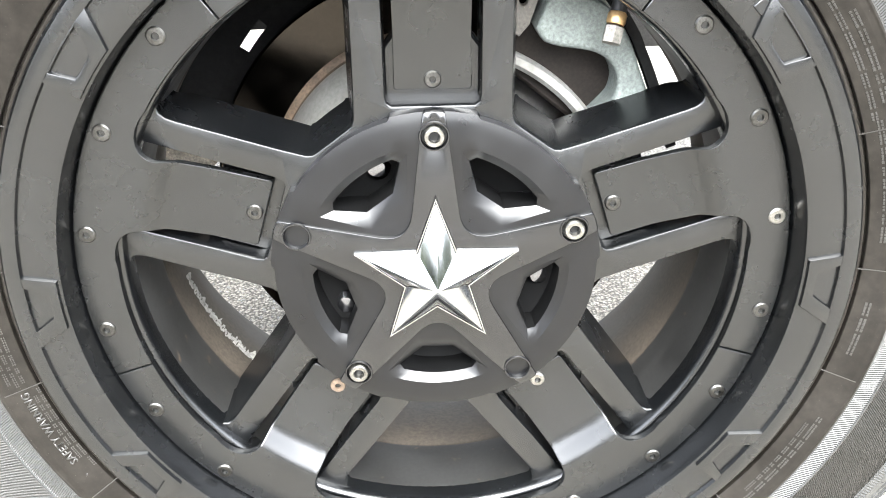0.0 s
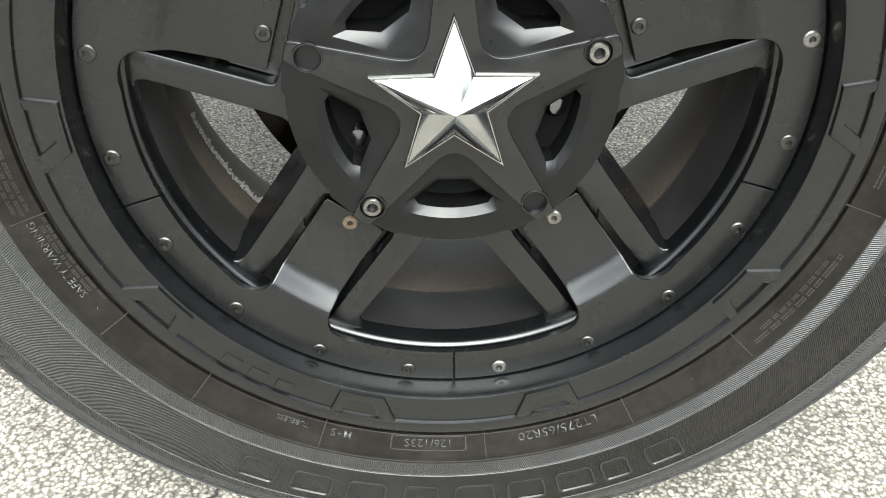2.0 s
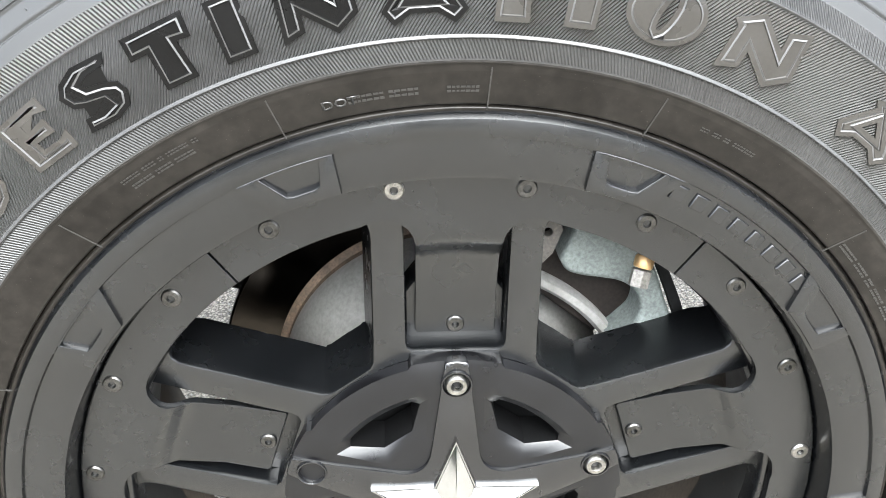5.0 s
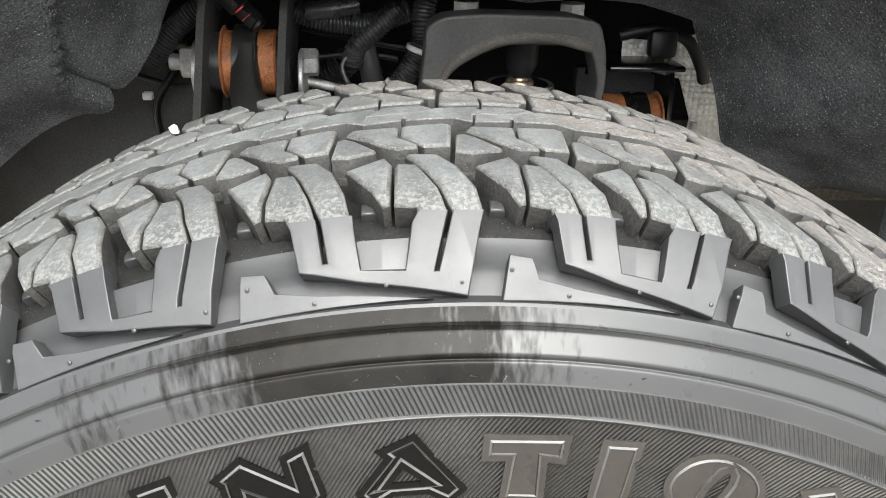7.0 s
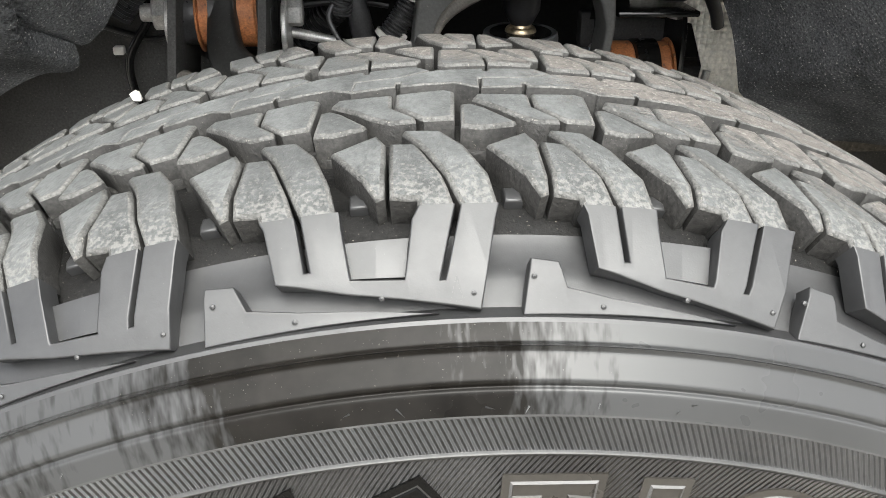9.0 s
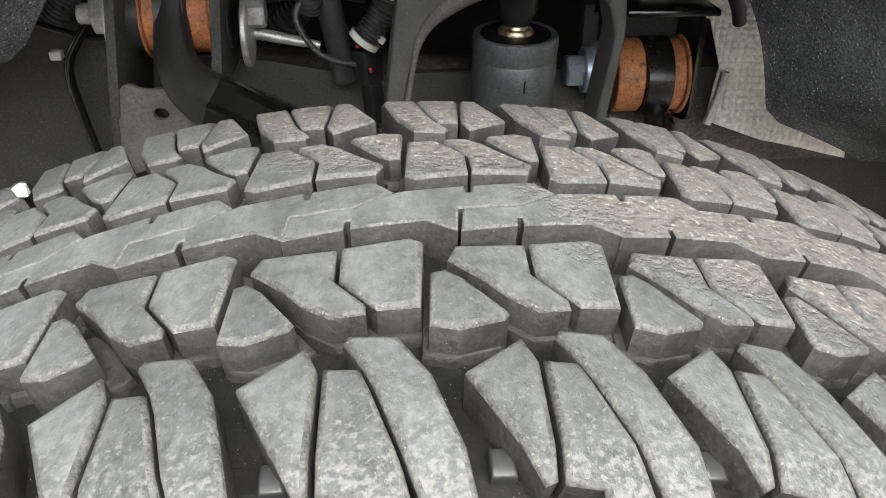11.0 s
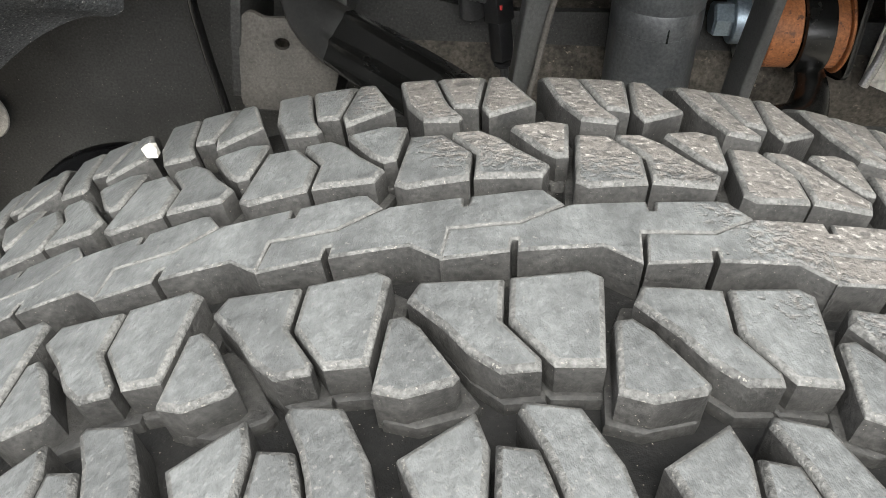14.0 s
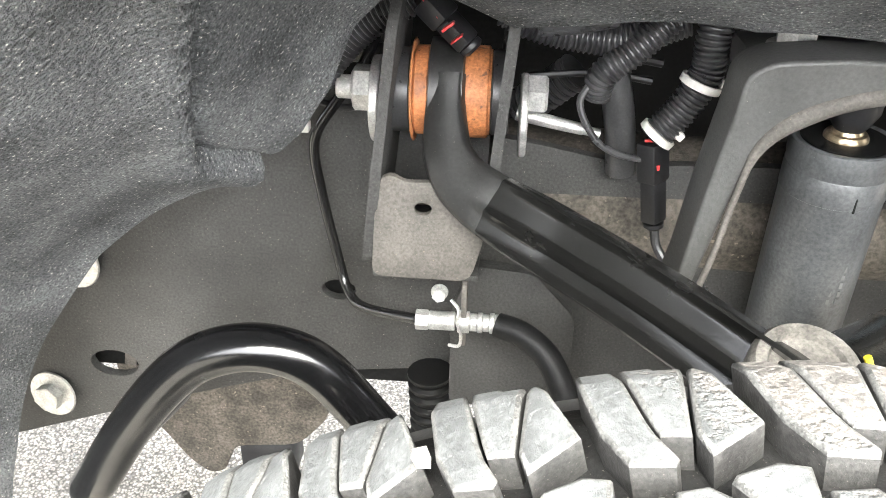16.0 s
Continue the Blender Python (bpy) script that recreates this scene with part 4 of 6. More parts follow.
    for a in (108.5, 87.8, 71.1, 44.6, 132.4, 20.6, 1.0, -15.5, -41.7, -62.0, -85.2, -111.3, -131.5, -147.5, -166.5, 155.5, 176.0):
        arc_bar(a, .12, .2905, .0235, MARKS, tyre, .0005, "raised_line", 0)


# ---- wheel ----
def flat_to_wheel(bm, angle, y_of):
    """From (u across, v out, height towards the viewer) of a spoke at an angle to the wheel; y_of(v, u) is the face's depth."""
    ca, sa = math.cos(radians(angle)), math.sin(radians(angle))

    def f(co):
        u, v = co.x, co.y
        return Vector((v * ca + u * sa, y_of(v, u) - co.z, 0.42 + v * sa - u * ca))
    return moved(bm, f)


def screw(parent, at, mat, r=.0062, socket=True, name="bolt", label="", proud=.0012):
    bm = bmesh.new()
    prof = [(r, -.004), (r, proud * .3), (r * .86, proud), (r * .5, proud * 1.1)]
    if socket:
        prof += [(r * .42, proud * 1.1), (r * .36, -.0022), (0, -.0022)]
    else:
        prof += [(0, proud * 1.15)]
    spin(bm, prof, aim(at, (0, -1, 0)), 18)
    bmesh.ops.recalc_face_normals(bm, faces=bm.faces)
    return part(name, bm, mat, parent, label)


def build_wheel():
    wheel = thing("wheel", (0, 0.06, 0.136), "satin black alloy wheel with star cap, mounted in the tyre", "wheel")
    # rim barrel and beads
    front = [(.2775, -.0145), (.2785, -.0190), (.2774, -.0236), (.2752, -.0262), (.2718, -.0268), (.2672, -.0268), (.2660, -.0263), (.2652, -.0237), (.2445, -.0235), (.2425, -.0225), (.2412, -.019), (.2405, -.004), (.2395, .0035), (.232, .006), (.2185, .0050), (.2140, .0050), (.2122, .0054), (.2108, .0068), (.2098, .0092), (.2094, .0140), (.2093, .022), (.2093, .074)]
    part("rim", lathe_bm(front, 240), PAINT, wheel)
    back = [(.2095, .072), (.2094, .080), (.2100, .102), (.216, .140), (.232, .190), (.247, .222), (.2535, .233), (.2560, .2395), (.268, .243), (.270, .247), (.264, .252)]
    bm = lathe_bm(back, 160)
    part("barrel", bm, DUSTY_RIM, wheel, "dusty brown inner barrel of the wheel")
    part("barrel_band", lathe_bm([(.20935, .023), (.2088, .030), (.2086, .0738)], 160), DARK_RIM, wheel, "stained dark band inside the wheel")
    bm = bmesh.new()
    rows = []
    for i in range(120):
        a = 195.5 + i * .26
        g = noise.noise(Vector((i * .31, 2.0, 0))) + .25 * noise.noise(Vector((i * 1.3, 7.0, 0)))
        h = noise.noise(Vector((i * .23, 12.0, 0))) + .3 * noise.noise(Vector((i * 1.1, 19.0, 0)))
        y0, y1 = .111 + .005 * g, .124 + .014 * h
        rows.append([])
        for k in range(4):
            y = y0 + (max(y1, y0 + .0012) - y0) * k / 3
            r = float(np.interp(y, (.102, .140, .190), (.2100, .216, .232))) - .0006
            rows[-1].append(bm.verts.new(polar(r, a + (y - .115) * 60, y)))
    for i, (p, q) in enumerate(zip(rows, rows[1:])):
        for k in range(3):
            if noise.noise(Vector((i * .55, k * .9, 31))) > -.28:
                bm.faces.new((p[k], p[k + 1], q[k + 1], q[k]))
    tagged(part("scuffing", bm, SCUFF, wheel, "pale scuffed scratches on the brown barrel", smooth=0), kind="stuff")
    # raised dividers on the lip, with small pockets, between long sunk panels
    for base in (90, 162, 234, 306, 18):
        lip_divider(wheel, base, 1)
        lip_divider(wheel, base, -1)
    # five plates of the ring, each with a tongue over its spoke
    for angle in (90, 162, 234, 306, 18):
        plate = part("ring_plate", ring_plate_bm(angle), PLATE, wheel)
        for d in (-27, -9, 9, 27):
            a = (angle + d) % 360
            bright = a in (9, 279, 99)
            screw(plate, polar(.2304, a, -.0032), BOLT_STEEL if bright else DULL_STEEL, .0058, True, "bolt", "bright bare steel bolt" if bright else "")
        pale = angle == 306
        screw(plate, polar(.128, angle, .0190 - .0008), BOLT_STEEL if pale else RUSTY if angle == 234 else DULL_STEEL, .0056, True, "bolt", "bright bare steel bolt" if pale else "")
        part("spoke", spoke_bm(angle), PAINT, wheel)
        part("spoke_core", core_bm(angle), PAINT, wheel)
    # hub disc that carries the spokes
    bm = lathe_bm([(.088, .060), (.1080, .060), (.1085, .055), (.1085, .020), (.097, .019), (.02, .055), (.0005, .055)], 120)
    part("hub_disc", bm, HUB_BLACK, wheel)
    # cap with five windows, star arms, chrome star
    part("cap_dish", cap_bm(), (DISH, HUB_BLACK), wheel)
    star = part("star_plate", star_plate_bm(), GLOSS, wheel)
    part("star_badge", star_badge_bm(), CHROME, wheel, "polished chrome five-pointed star")
    part("star_border", star_border_bm(), CHROME, wheel, "chrome star border")
    for a in (90, 18, 162, 234, 306):
        bm = bmesh.new()
        spin(bm, [(.0100, -.0004), (.0096, .0012), (.0088, .0012), (.0082, .0002), (.0078, -.0060), (.0060, -.0064), (.0056, -.014), (0, -.014)], aim(polar(.0970, a, -.0024), (0, -1, 0)), 24)
        bmesh.ops.recalc_face_normals(bm, faces=bm.faces)
        part("bolt_well", bm, GLOSS, wheel)
        if a in (90, 18, 234):
            bm = bmesh.new()
            r = .0070
            spin(bm, [(r, -.006), (r, .0016), (r * .88, .0028), (r * .56, .0028), (r * .50, .0020), (r * .48, -.006), (0, -.006)], aim(polar(.0970, a, -.0024), (0, -1, 0)), 20)
            bmesh.ops.recalc_face_normals(bm, faces=bm.faces)
            part("cap_bolt", bm, BOLT_STEEL, wheel, "steel socket bolt")
    # lug nuts deep behind the cap windows
    for a in (-149.5, -104.5, -59.5, -14.5, 30.5, 75.5, 120.5, 165.5):
        bm = bmesh.new()
        at = polar(.0765, a, .056)
        hexagon(bm, .021, .020, aim(at, (0, -1, 0)))
        spin(bm, [(.0105, .020), (.0098, .026), (.006, .030), (0, .031)], aim(at, (0, -1, 0)), 16)
        bmesh.ops.recalc_face_normals(bm, faces=bm.faces)
        part("lug_nut", bm, DARK_CHROME, wheel, "dark chrome lug nut")
    # brand marks on the lip become plain raised bars
    for i in range(8):
        lip_bar(wheel, 64.2 - i * 3.0, .2585, 1.9, .0085)
    for i in range(3):
        lip_bar(wheel, -120.5 - i * 5.0, .2575, 3.2, .0085)
    return wheel


def rimmed(pts, thick, bevel, rim, sink):
    """A slab with a rounded rim round a sunk field."""
    area = sum(x0 * y1 - x1 * y0 for (x0, y0), (x1, y1) in zip(pts, pts[1:] + pts[:1]))
    bm = prism(pts if area > 0 else pts[::-1], thick, bevel, 2)
    bm.normal_update()
    top = max((f for f in bm.faces if f.normal.z > .9), key=lambda f: f.calc_area())
    bmesh.ops.inset_region(bm, faces=[top], thickness=rim, depth=0)
    bmesh.ops.inset_region(bm, faces=[top], thickness=.0009, depth=-sink)
    bmesh.ops.triangulate(bm, faces=[top])
    return bm


def lip_divider(wheel, base, side):
    """A raised block on the lip between two long sunk panels, with a small lozenge pocket cut through it."""
    outer = [(14.4 + 11.3 * i / 6, .2662) for i in range(7)] + [(22.9 - 8.1 * i / 4, .2440) for i in range(5)]
    pocket = [(16.0 + 6.9 * i / 4, .2648) for i in range(5)] + [(21.0, .2512), (20.2, .2504), (17.8, .2504), (17.0, .2512)]
    bm = bmesh.new()
    edges = []
    for pts in (outer, pocket):
        v = [bm.verts.new((a * .0044, r, 0)) for a, r in pts]
        edges += [bm.edges.new((p, q)) for p, q in zip(v, v[1:] + v[:1])]
    bmesh.ops.triangle_fill(bm, edges=edges, use_beauty=True)
    rims = [e for e in bm.edges if e.is_boundary]
    ex = bmesh.ops.extrude_edge_only(bm, edges=rims)
    for v in (g for g in ex["geom"] if isinstance(g, bmesh.types.BMVert)):
        v.co.z = -.0045
    bmesh.ops.recalc_face_normals(bm, faces=bm.faces)
    bmesh.ops.bevel(bm, geom=[e for e in rims if e.is_valid], offset=.0009, segments=2, profile=0.5, affect="EDGES", clamp_overlap=True)
    moved(bm, lambda c: polar(c.y, base + side * c.x / .0044, -.0266 - c.z))
    bmesh.ops.recalc_face_normals(bm, faces=bm.faces)
    part("lip_divider", bm, PAINT, wheel)


def lip_bar(wheel, centre, r, degrees, h):
    poly = [((.5 - i / 4) * degrees * .0044, r - h / 2) for i in range(5)] + [((-.5 + i / 4) * degrees * .0044, r + h / 2) for i in range(5)]
    bm = prism(poly, .0020, .0008, 2)
    moved(bm, lambda c: polar(c.y, centre + c.x / .0044, -.0250 - c.z))
    part("raised_bar", bm, PAINT, wheel)


def plate_depth(v, u):
    """How far back the ring plate's tongue lies, by its distance from the axle."""
    return float(np.interp(math.hypot(v, u), (.115, .154, .183, .194, .1985, .206), (.0200, .0168, .0098, -.0012, -.0026, -.0030)))


def ring_plate_bm(angle):
    """An arc of 72 degrees with a tongue that reaches in to the cap."""
    half = 35.88
    r0, r1 = .2122, .2392
    outer = [(r1 * math.sin(radians(a)), r1 * math.cos(radians(a))) for a in np.linspace(-half, half, 30)]
    inner_r = [(r0 * math.sin(radians(a)), r0 * math.cos(radians(a))) for a in np.linspace(half, 15.2, 12)]
    curve_r = [(.0500, .2072), (.0436, .2084), (.0380, .2083), (.0330, .2066), (.0290, .2034), (.0262, .1990), (.0250, .1940), (.0246, .180), (.0244, .150), (.0250, .1228), (.0236, .1208)]
    poly = outer + inner_r + curve_r + [(-u, v) for u, v in reversed(curve_r)] + [(-u, v) for u, v in reversed(inner_r)]
    bm = prism(poly[::-1], .0055, .0009, 2)
    sliced(bm, [-.018, -.008, .0, .008, .018], [.135, .154, .165, .176, .183, .1865, .190, .194, .1985, .206])
    bmesh.ops.recalc_face_normals(bm, faces=bm.faces)
    return flat_to_wheel(bm, angle, plate_depth)


SPOKE_HALF = [(.0656, .0903), (.0556, .0976), (.0528, .1000), (.0512, .1040), (.0506, .120), (.0502, .188), (.0506, .1945), (.0524, .1990), (.0552, .2015), (.0580, .2013)]
POCKET_HALF = [(.0450, .2046), (.0312, .2072), (.0308, .1600), (.0308, .1195), (.0298, .1148), (.0265, .1125)]


def spoke_bm(angle):
    """A fifth of the spider: two deep rails with drafted walls, an open pocket between them, a share of the hub face."""
    def draft(k, u, v):
        """The wall leans out from the rails and the hub as it goes back."""
        t = (1.0, .95, .9, .9, 1.0, 1.0, .7, .3, 0, 0)[k]
        if k == 0:
            return u + .0085 * math.sin(radians(36)), v + .0085 * math.cos(radians(36))
        return u + (.0048 if k < 2 else .0066) * t, v + (.0072 if k < 3 else .003 if k == 3 else 0) * t
    right = SPOKE_HALF + POCKET_HALF
    low = [draft(k, u, v) for k, (u, v) in enumerate(SPOKE_HALF)] + [(u, v) for u, v in POCKET_HALF]
    hub = [(.098 * math.sin(radians(a)), .098 * math.cos(radians(a))) for a in np.linspace(-36, 36, 15)]
    top_pts = hub + right + [(-u, v) for u, v in reversed(right)]
    low_pts = hub + low + [(-u, v) for u, v in reversed(low)]
    bm = bmesh.new()
    top = [bm.verts.new((u, v, 0)) for u, v in top_pts]
    mid = [bm.verts.new((u + (a - u) * .12, v + (b - v) * .12, -.006)) for (u, v), (a, b) in zip(top_pts, low_pts)]
    bot = [bm.verts.new((u, v, -.044)) for u, v in low_pts]
    n = len(top)
    face = bm.faces.new(top)
    bm.faces.new(bot[::-1])
    for a, b in ((top, mid), (mid, bot)):
        for i in range(n):
            j = (i + 1) % n
            bm.faces.new((a[i], b[i], b[j], a[j]))
    bmesh.ops.recalc_face_normals(bm, faces=bm.faces)

    def inner_edge(e):
        rs = [v.co.xy.length for v in e.verts]
        on_seam = all(abs(abs(v.co.x) - .7265 * v.co.y) < 2e-4 for v in e.verts)
        return on_seam or max(rs) < .0985 or min(rs) > .2085
    bmesh.ops.bevel(bm, geom=[e for e in face.edges if not inner_edge(e)], offset=.0014, segments=2, profile=0.5, affect="EDGES", clamp_overlap=True)
    return flat_to_wheel(bm, angle, lambda v, u: .0120)


def core_bm(angle):
    """The sunk web under the inner end of the tongue, between the rails."""
    bm = prism([(-.0312, .108), (.0312, .108), (.0312, .146), (.0240, .156), (-.0240, .156), (-.0312, .146)], .022, .0015, 1)
    return flat_to_wheel(bm, angle, lambda v, u: .0285)


def cap_face(r):
    return float(np.interp(r, (0, .085, .0965, .1045, .1085, .1105, .1125), (-.0016, -.0012, -.0006, .0002, .0010, .0016, .0022)))


def cap_bm():
    """The round cap: a dish with a stepped rim and five bays, each with ramps down to a deep lens-shaped window."""
    bm = bmesh.new()

    def at(a, r, z=0.0):
        return bm.verts.new((r * math.cos(radians(a)), r * math.sin(radians(a)), z))
    turns = [54 + 72 * k + d for k in range(5) for d in (-36, -30, -24, -21.6, -20.4, -16, -12, -8, -4, 0, 4, 8, 12, 16, 20.4, 21.6, 24, 30)]
    rings = []
    for r in (.1120, .1085, .1045, .0975):
        row = []
        for a in turns:
            d = abs((a - 54 + 36) % 72 - 36)
            row.append(at(a, r if r < .1 or d > 21 else r - .0022))
        rings.append(row)
    n = len(turns)
    for p, q in zip(rings, rings[1:]):
        for i in range(n):
            bm.faces.new((p[i], p[(i + 1) % n], q[(i + 1) % n], q[i]))
    skirt = [bm.verts.new((v.co.x, v.co.y, -.010)) for v in rings[0]]
    for i in range(n):
        bm.faces.new((rings[0][i], skirt[i], skirt[(i + 1) % n], rings[0][(i + 1) % n]))
    edges = [bm.edges.get((p, q)) for p, q in zip(rings[-1], rings[-1][1:] + rings[-1][:1])]

    def contour(side, inner, arc, spread):
        """A lens: an arc outside, two straight sides, a short straight foot."""
        pts = [(math.degrees(math.atan2(u, v)), math.hypot(u, v)) for u, v in (side, inner)]
        return [(d, arc) for d in np.linspace(-spread, spread, 9)] + [(pts[0][0], pts[0][1]), (pts[1][0], pts[1][1]), (-pts[1][0], pts[1][1]), (-pts[0][0], pts[0][1])]
    well = contour((.0360, .0795), (.0145, .0513), .0905, 21.5)
    mid = contour((.0292, .0768), (.0116, .0610), .0858, 17.8)
    window = contour((.0276, .0762), (.0110, .0620), .0846, 17.0)
    for k in range(5):
        c = 54 + 72 * k
        loop = [at(c + d, r) for d, r in well]
        m = len(loop)
        edges += [bm.edges.new((loop[i], loop[(i + 1) % m])) for i in range(m)]
        levels = [loop] + [[at(c + d, r, z) for d, r in pts] for pts, z in ((mid, -.0042), (window, -.0050), (window, -.032))]
        for p, q in zip(levels, levels[1:]):
            for i in range(m):
                f = bm.faces.new((p[i], p[(i + 1) % m], q[(i + 1) % m], q[i]))
                f.material_index = 1 if q is levels[-1] else 0
    bmesh.ops.triangle_fill(bm, edges=edges, use_beauty=True)
    for f in [f for f in bm.faces if len(f.verts) == 3]:
        c = f.calc_center_median()
        d = radians((math.degrees(math.atan2(c.y, c.x)) - 54 + 36) % 72 - 36)
        u, v = c.xy.length * math.sin(d), c.xy.length * math.cos(d)
        if v > .0515 and abs(u) < np.interp(v, (.0513, .0795, .085, .0905), (.0140, .0355, .0330, .0300)) and c.xy.length < .090:
            bm.faces.remove(f)
    bmesh.ops.recalc_face_normals(bm, faces=bm.faces)
    return moved(bm, lambda co: Vector((co.x, cap_face(co.xy.length) - co.z, .42 + co.y)))


def star_plate_bm():
    """The raised five-armed plate: straight arms that narrow towards the rim, soft inner corners."""
    def edge(v):
        return .0070 + (.1130 - v) * .125
    pts = []
    for k in range(5):
        a = radians(90 + 72 * k)

        def put(u, v):
            pts.append((v * math.cos(a) + u * math.sin(a), v * math.sin(a) - u * math.cos(a)))
        for u, v in ((edge(.090), .090), (edge(.104), .104), (.0071, .1112), (.0055, .1122), (0, .1128), (-.0055, .1122), (-.0071, .1112), (-edge(.104), .104), (-edge(.090), .090), (-edge(.060), .060)):
            put(u, v)
        # the corner to the next arm
        foot = Vector((-edge(.0245), .0245))
        start = Vector((-edge(.0450), .0450))
        turned = Vector((edge(.0450), .0450))
        b = radians(72)
        end = Vector((turned.x * math.cos(b) - turned.y * math.sin(b), turned.x * math.sin(b) + turned.y * math.cos(b)))
        for i in range(8):
            t = i / 7
            q = start.lerp(foot, t).lerp(foot.lerp(end, t), t)
            put(q.x, q.y)
        q = Vector((edge(.060), .060))
        put(q.x * math.cos(b) - q.y * math.sin(b), q.x * math.sin(b) + q.y * math.cos(b))
    wells = [(.0970 * math.cos(radians(a)), .0970 * math.sin(radians(a)), .0082, .0082) for a in (90, 18, 162, 234, 306)]
    bm = plate_bm(pts, wells, .0070, .0012, 20)
    moved(bm, lambda c: Vector((c.x, c.z * -1 + float(np.interp(c.xy.length, (0, .055, .104, .1112, .1128), (-.0045, -.0045, -.0020, -.0014, -.0006))), .42 + c.y)))
    bmesh.ops.recalc_face_normals(bm, faces=bm.faces)
    return bm


def star_points(r0, r1):
    out = []
    for k in range(5):
        for a, r in ((90 + 72 * k, r0), (126 + 72 * k, r1)):
            out.append((r * math.cos(radians(a)), r * math.sin(radians(a))))
    return out


def star_badge_bm():
    bm = bmesh.new()
    ring = [bm.verts.new((x, -.0080, .42 + z)) for x, z in star_points(.0535, .0215)]
    foot = [bm.verts.new((x, -.0040, .42 + z)) for x, z in star_points(.0538, .0217)]
    tip = bm.verts.new((0, -.0290, .42))
    for i in range(10):
        j = (i + 1) % 10
        bm.faces.new((ring[i], ring[j], tip))
        bm.faces.new((foot[i], foot[j], ring[j], ring[i]))
    bmesh.ops.recalc_face_normals(bm, faces=bm.faces)
    bmesh.ops.bevel(bm, geom=[e for e in bm.edges if tip in e.verts], offset=.0005, segments=2, profile=0.5, affect="EDGES", clamp_overlap=True)
    return bm


def star_border_bm():
    bm = bmesh.new()
    loops = [[bm.verts.new((x, y, .42 + z)) for x, z in star_points(r0, r1)] for r0, r1, y in ((.0578, .0235, -.0040), (.0575, .0234, -.0078), (.0568, .0231, -.0084), (.0548, .0222, -.0084), (.0541, .0218, -.0074))]
    for a, b in zip(loops, loops[1:]):
        for i in range(10):
            j = (i + 1) % 10
            bm.faces.new((a[i], a[j], b[j], b[i]))
    bmesh.ops.recalc_face_normals(bm, faces=bm.faces)
    return bm


# ---- brake ----
def build_brake():
    brake = thing("disc_brake", (0, 0.12, 0.25), "dusty disc brake with grey cast caliper behind the wheel", "brake")
    part("rotor", lathe_bm([(.132, .150), (.1735, .150), (.1752, .152)], 120), ROTOR_EDGE, brake)
    part("rotor_edge", lathe_bm([(.1752, .1515), (.1757, .153), (.1757, .175), (.174, .179), (.14, .179)], 120), ROTOR_EDGE, brake, "khaki dusty edge of the brake disc")
    part("rust_ring", lathe_bm([(.1345, .1505), (.131, .1480), (.128, .1475), (.1265, .142)], 120, 74, 330), RUSTY, brake, "rusty ring of the brake disc")
    part("hat", lathe_bm([(.127, .1430), (.124, .128), (.100, .096), (.09, .0835), (.0005, .083)], 120), ROTOR, brake, "dull silver hat of the brake disc")
    # caliper: a thick arched casting with a round opening
    bm = bmesh.new()
    def arch(points):
        line = smooth_path([(r * math.cos(radians(a)), r * math.sin(radians(a)), 0) for a, r in points], 4)
        return [(p.x, p.y) for p in line]
    pts_out = arch(((65.5, .190), (62, .199), (54, .202), (47, .196), (40, .187), (32, .181), (24, .178), (22, .170), (26, .150), (33, .138)))
    inner = arch(((38.0, .1385), (38.4, .150), (39.2, .162), (42, .1715), (46, .1755), (50, .174), (54, .1685), (58, .163), (62, .161), (65, .166)))
    bm = prism((pts_out + inner)[::-1], .060, .006, 3)
    moved(bm, lambda c: Vector((c.x, .055 - c.z, .42 + c.y)))
    bmesh.ops.recalc_face_normals(bm, faces=bm.faces)
    part("caliper", bm, CAST, brake, "rough grey cast caliper")
    bm = prism([(r * math.cos(radians(a)), r * math.sin(radians(a))) for a, r in ((67, .130), (67, .172), (58, .178), (47, .180), (39, .170), (36, .130))][::-1], .02, .002, 1)
    part("pad_backing", moved(bm, lambda c: Vector((c.x, .083 - c.z, .42 + c.y))), PAD_STEEL, brake, "dark rusty pad backing plate")
    part("shield_edge", lathe_bm([(.131, .112), (.1335, .076), (.1365, .0725), (.1415, .072), (.1435, .076), (.1415, .114)], 40, 24, 72), ROTOR, brake, "pale curved edge of the disc")
    # the bracket's ear with its hole, beside the caliper
    ear = [(r * math.cos(radians(a)), r * math.sin(radians(a))) for a, r in ((66.3, .166), (66.8, .184), (68.5, .190), (71, .190), (74, .204), (78, .204), (78, .176), (72, .172), (69.5, .158), (67.5, .156))]
    bm = plate_bm(ear, [(.179 * math.cos(radians(69.6)), .179 * math.sin(radians(69.6)), .0030, .0030)], .008, .0010)
    moved(bm, lambda c: Vector((c.x, .062 - c.z, .42 + c.y)))
    bmesh.ops.recalc_face_normals(bm, faces=bm.faces)
    part("bracket_ear", bm, BRACKET_PAINT, brake, "dusty steel bracket ear with a hole")
    bm = bmesh.new()
    a, b = Vector((.1145, .0280, .5660)), Vector((.1205, .0360, .5885))
    way = b - a
    hexagon(bm, .0112, .011, aim(a, way))
    bmesh.ops.recalc_face_normals(bm, faces=bm.faces)
    part("bleeder_nut", bm, JOINT_STEEL, brake, "bright steel bleeder nut")
    bm = bmesh.new()
    spin(bm, [(.0056, .012), (.0062, .0135), (.0062, .0185), (.0052, .020), (0, .020)], aim(a, way), 16)
    bmesh.ops.recalc_face_normals(bm, faces=bm.faces)
    part("bleeder_collar", bm, BRASS, brake, "brass collar")
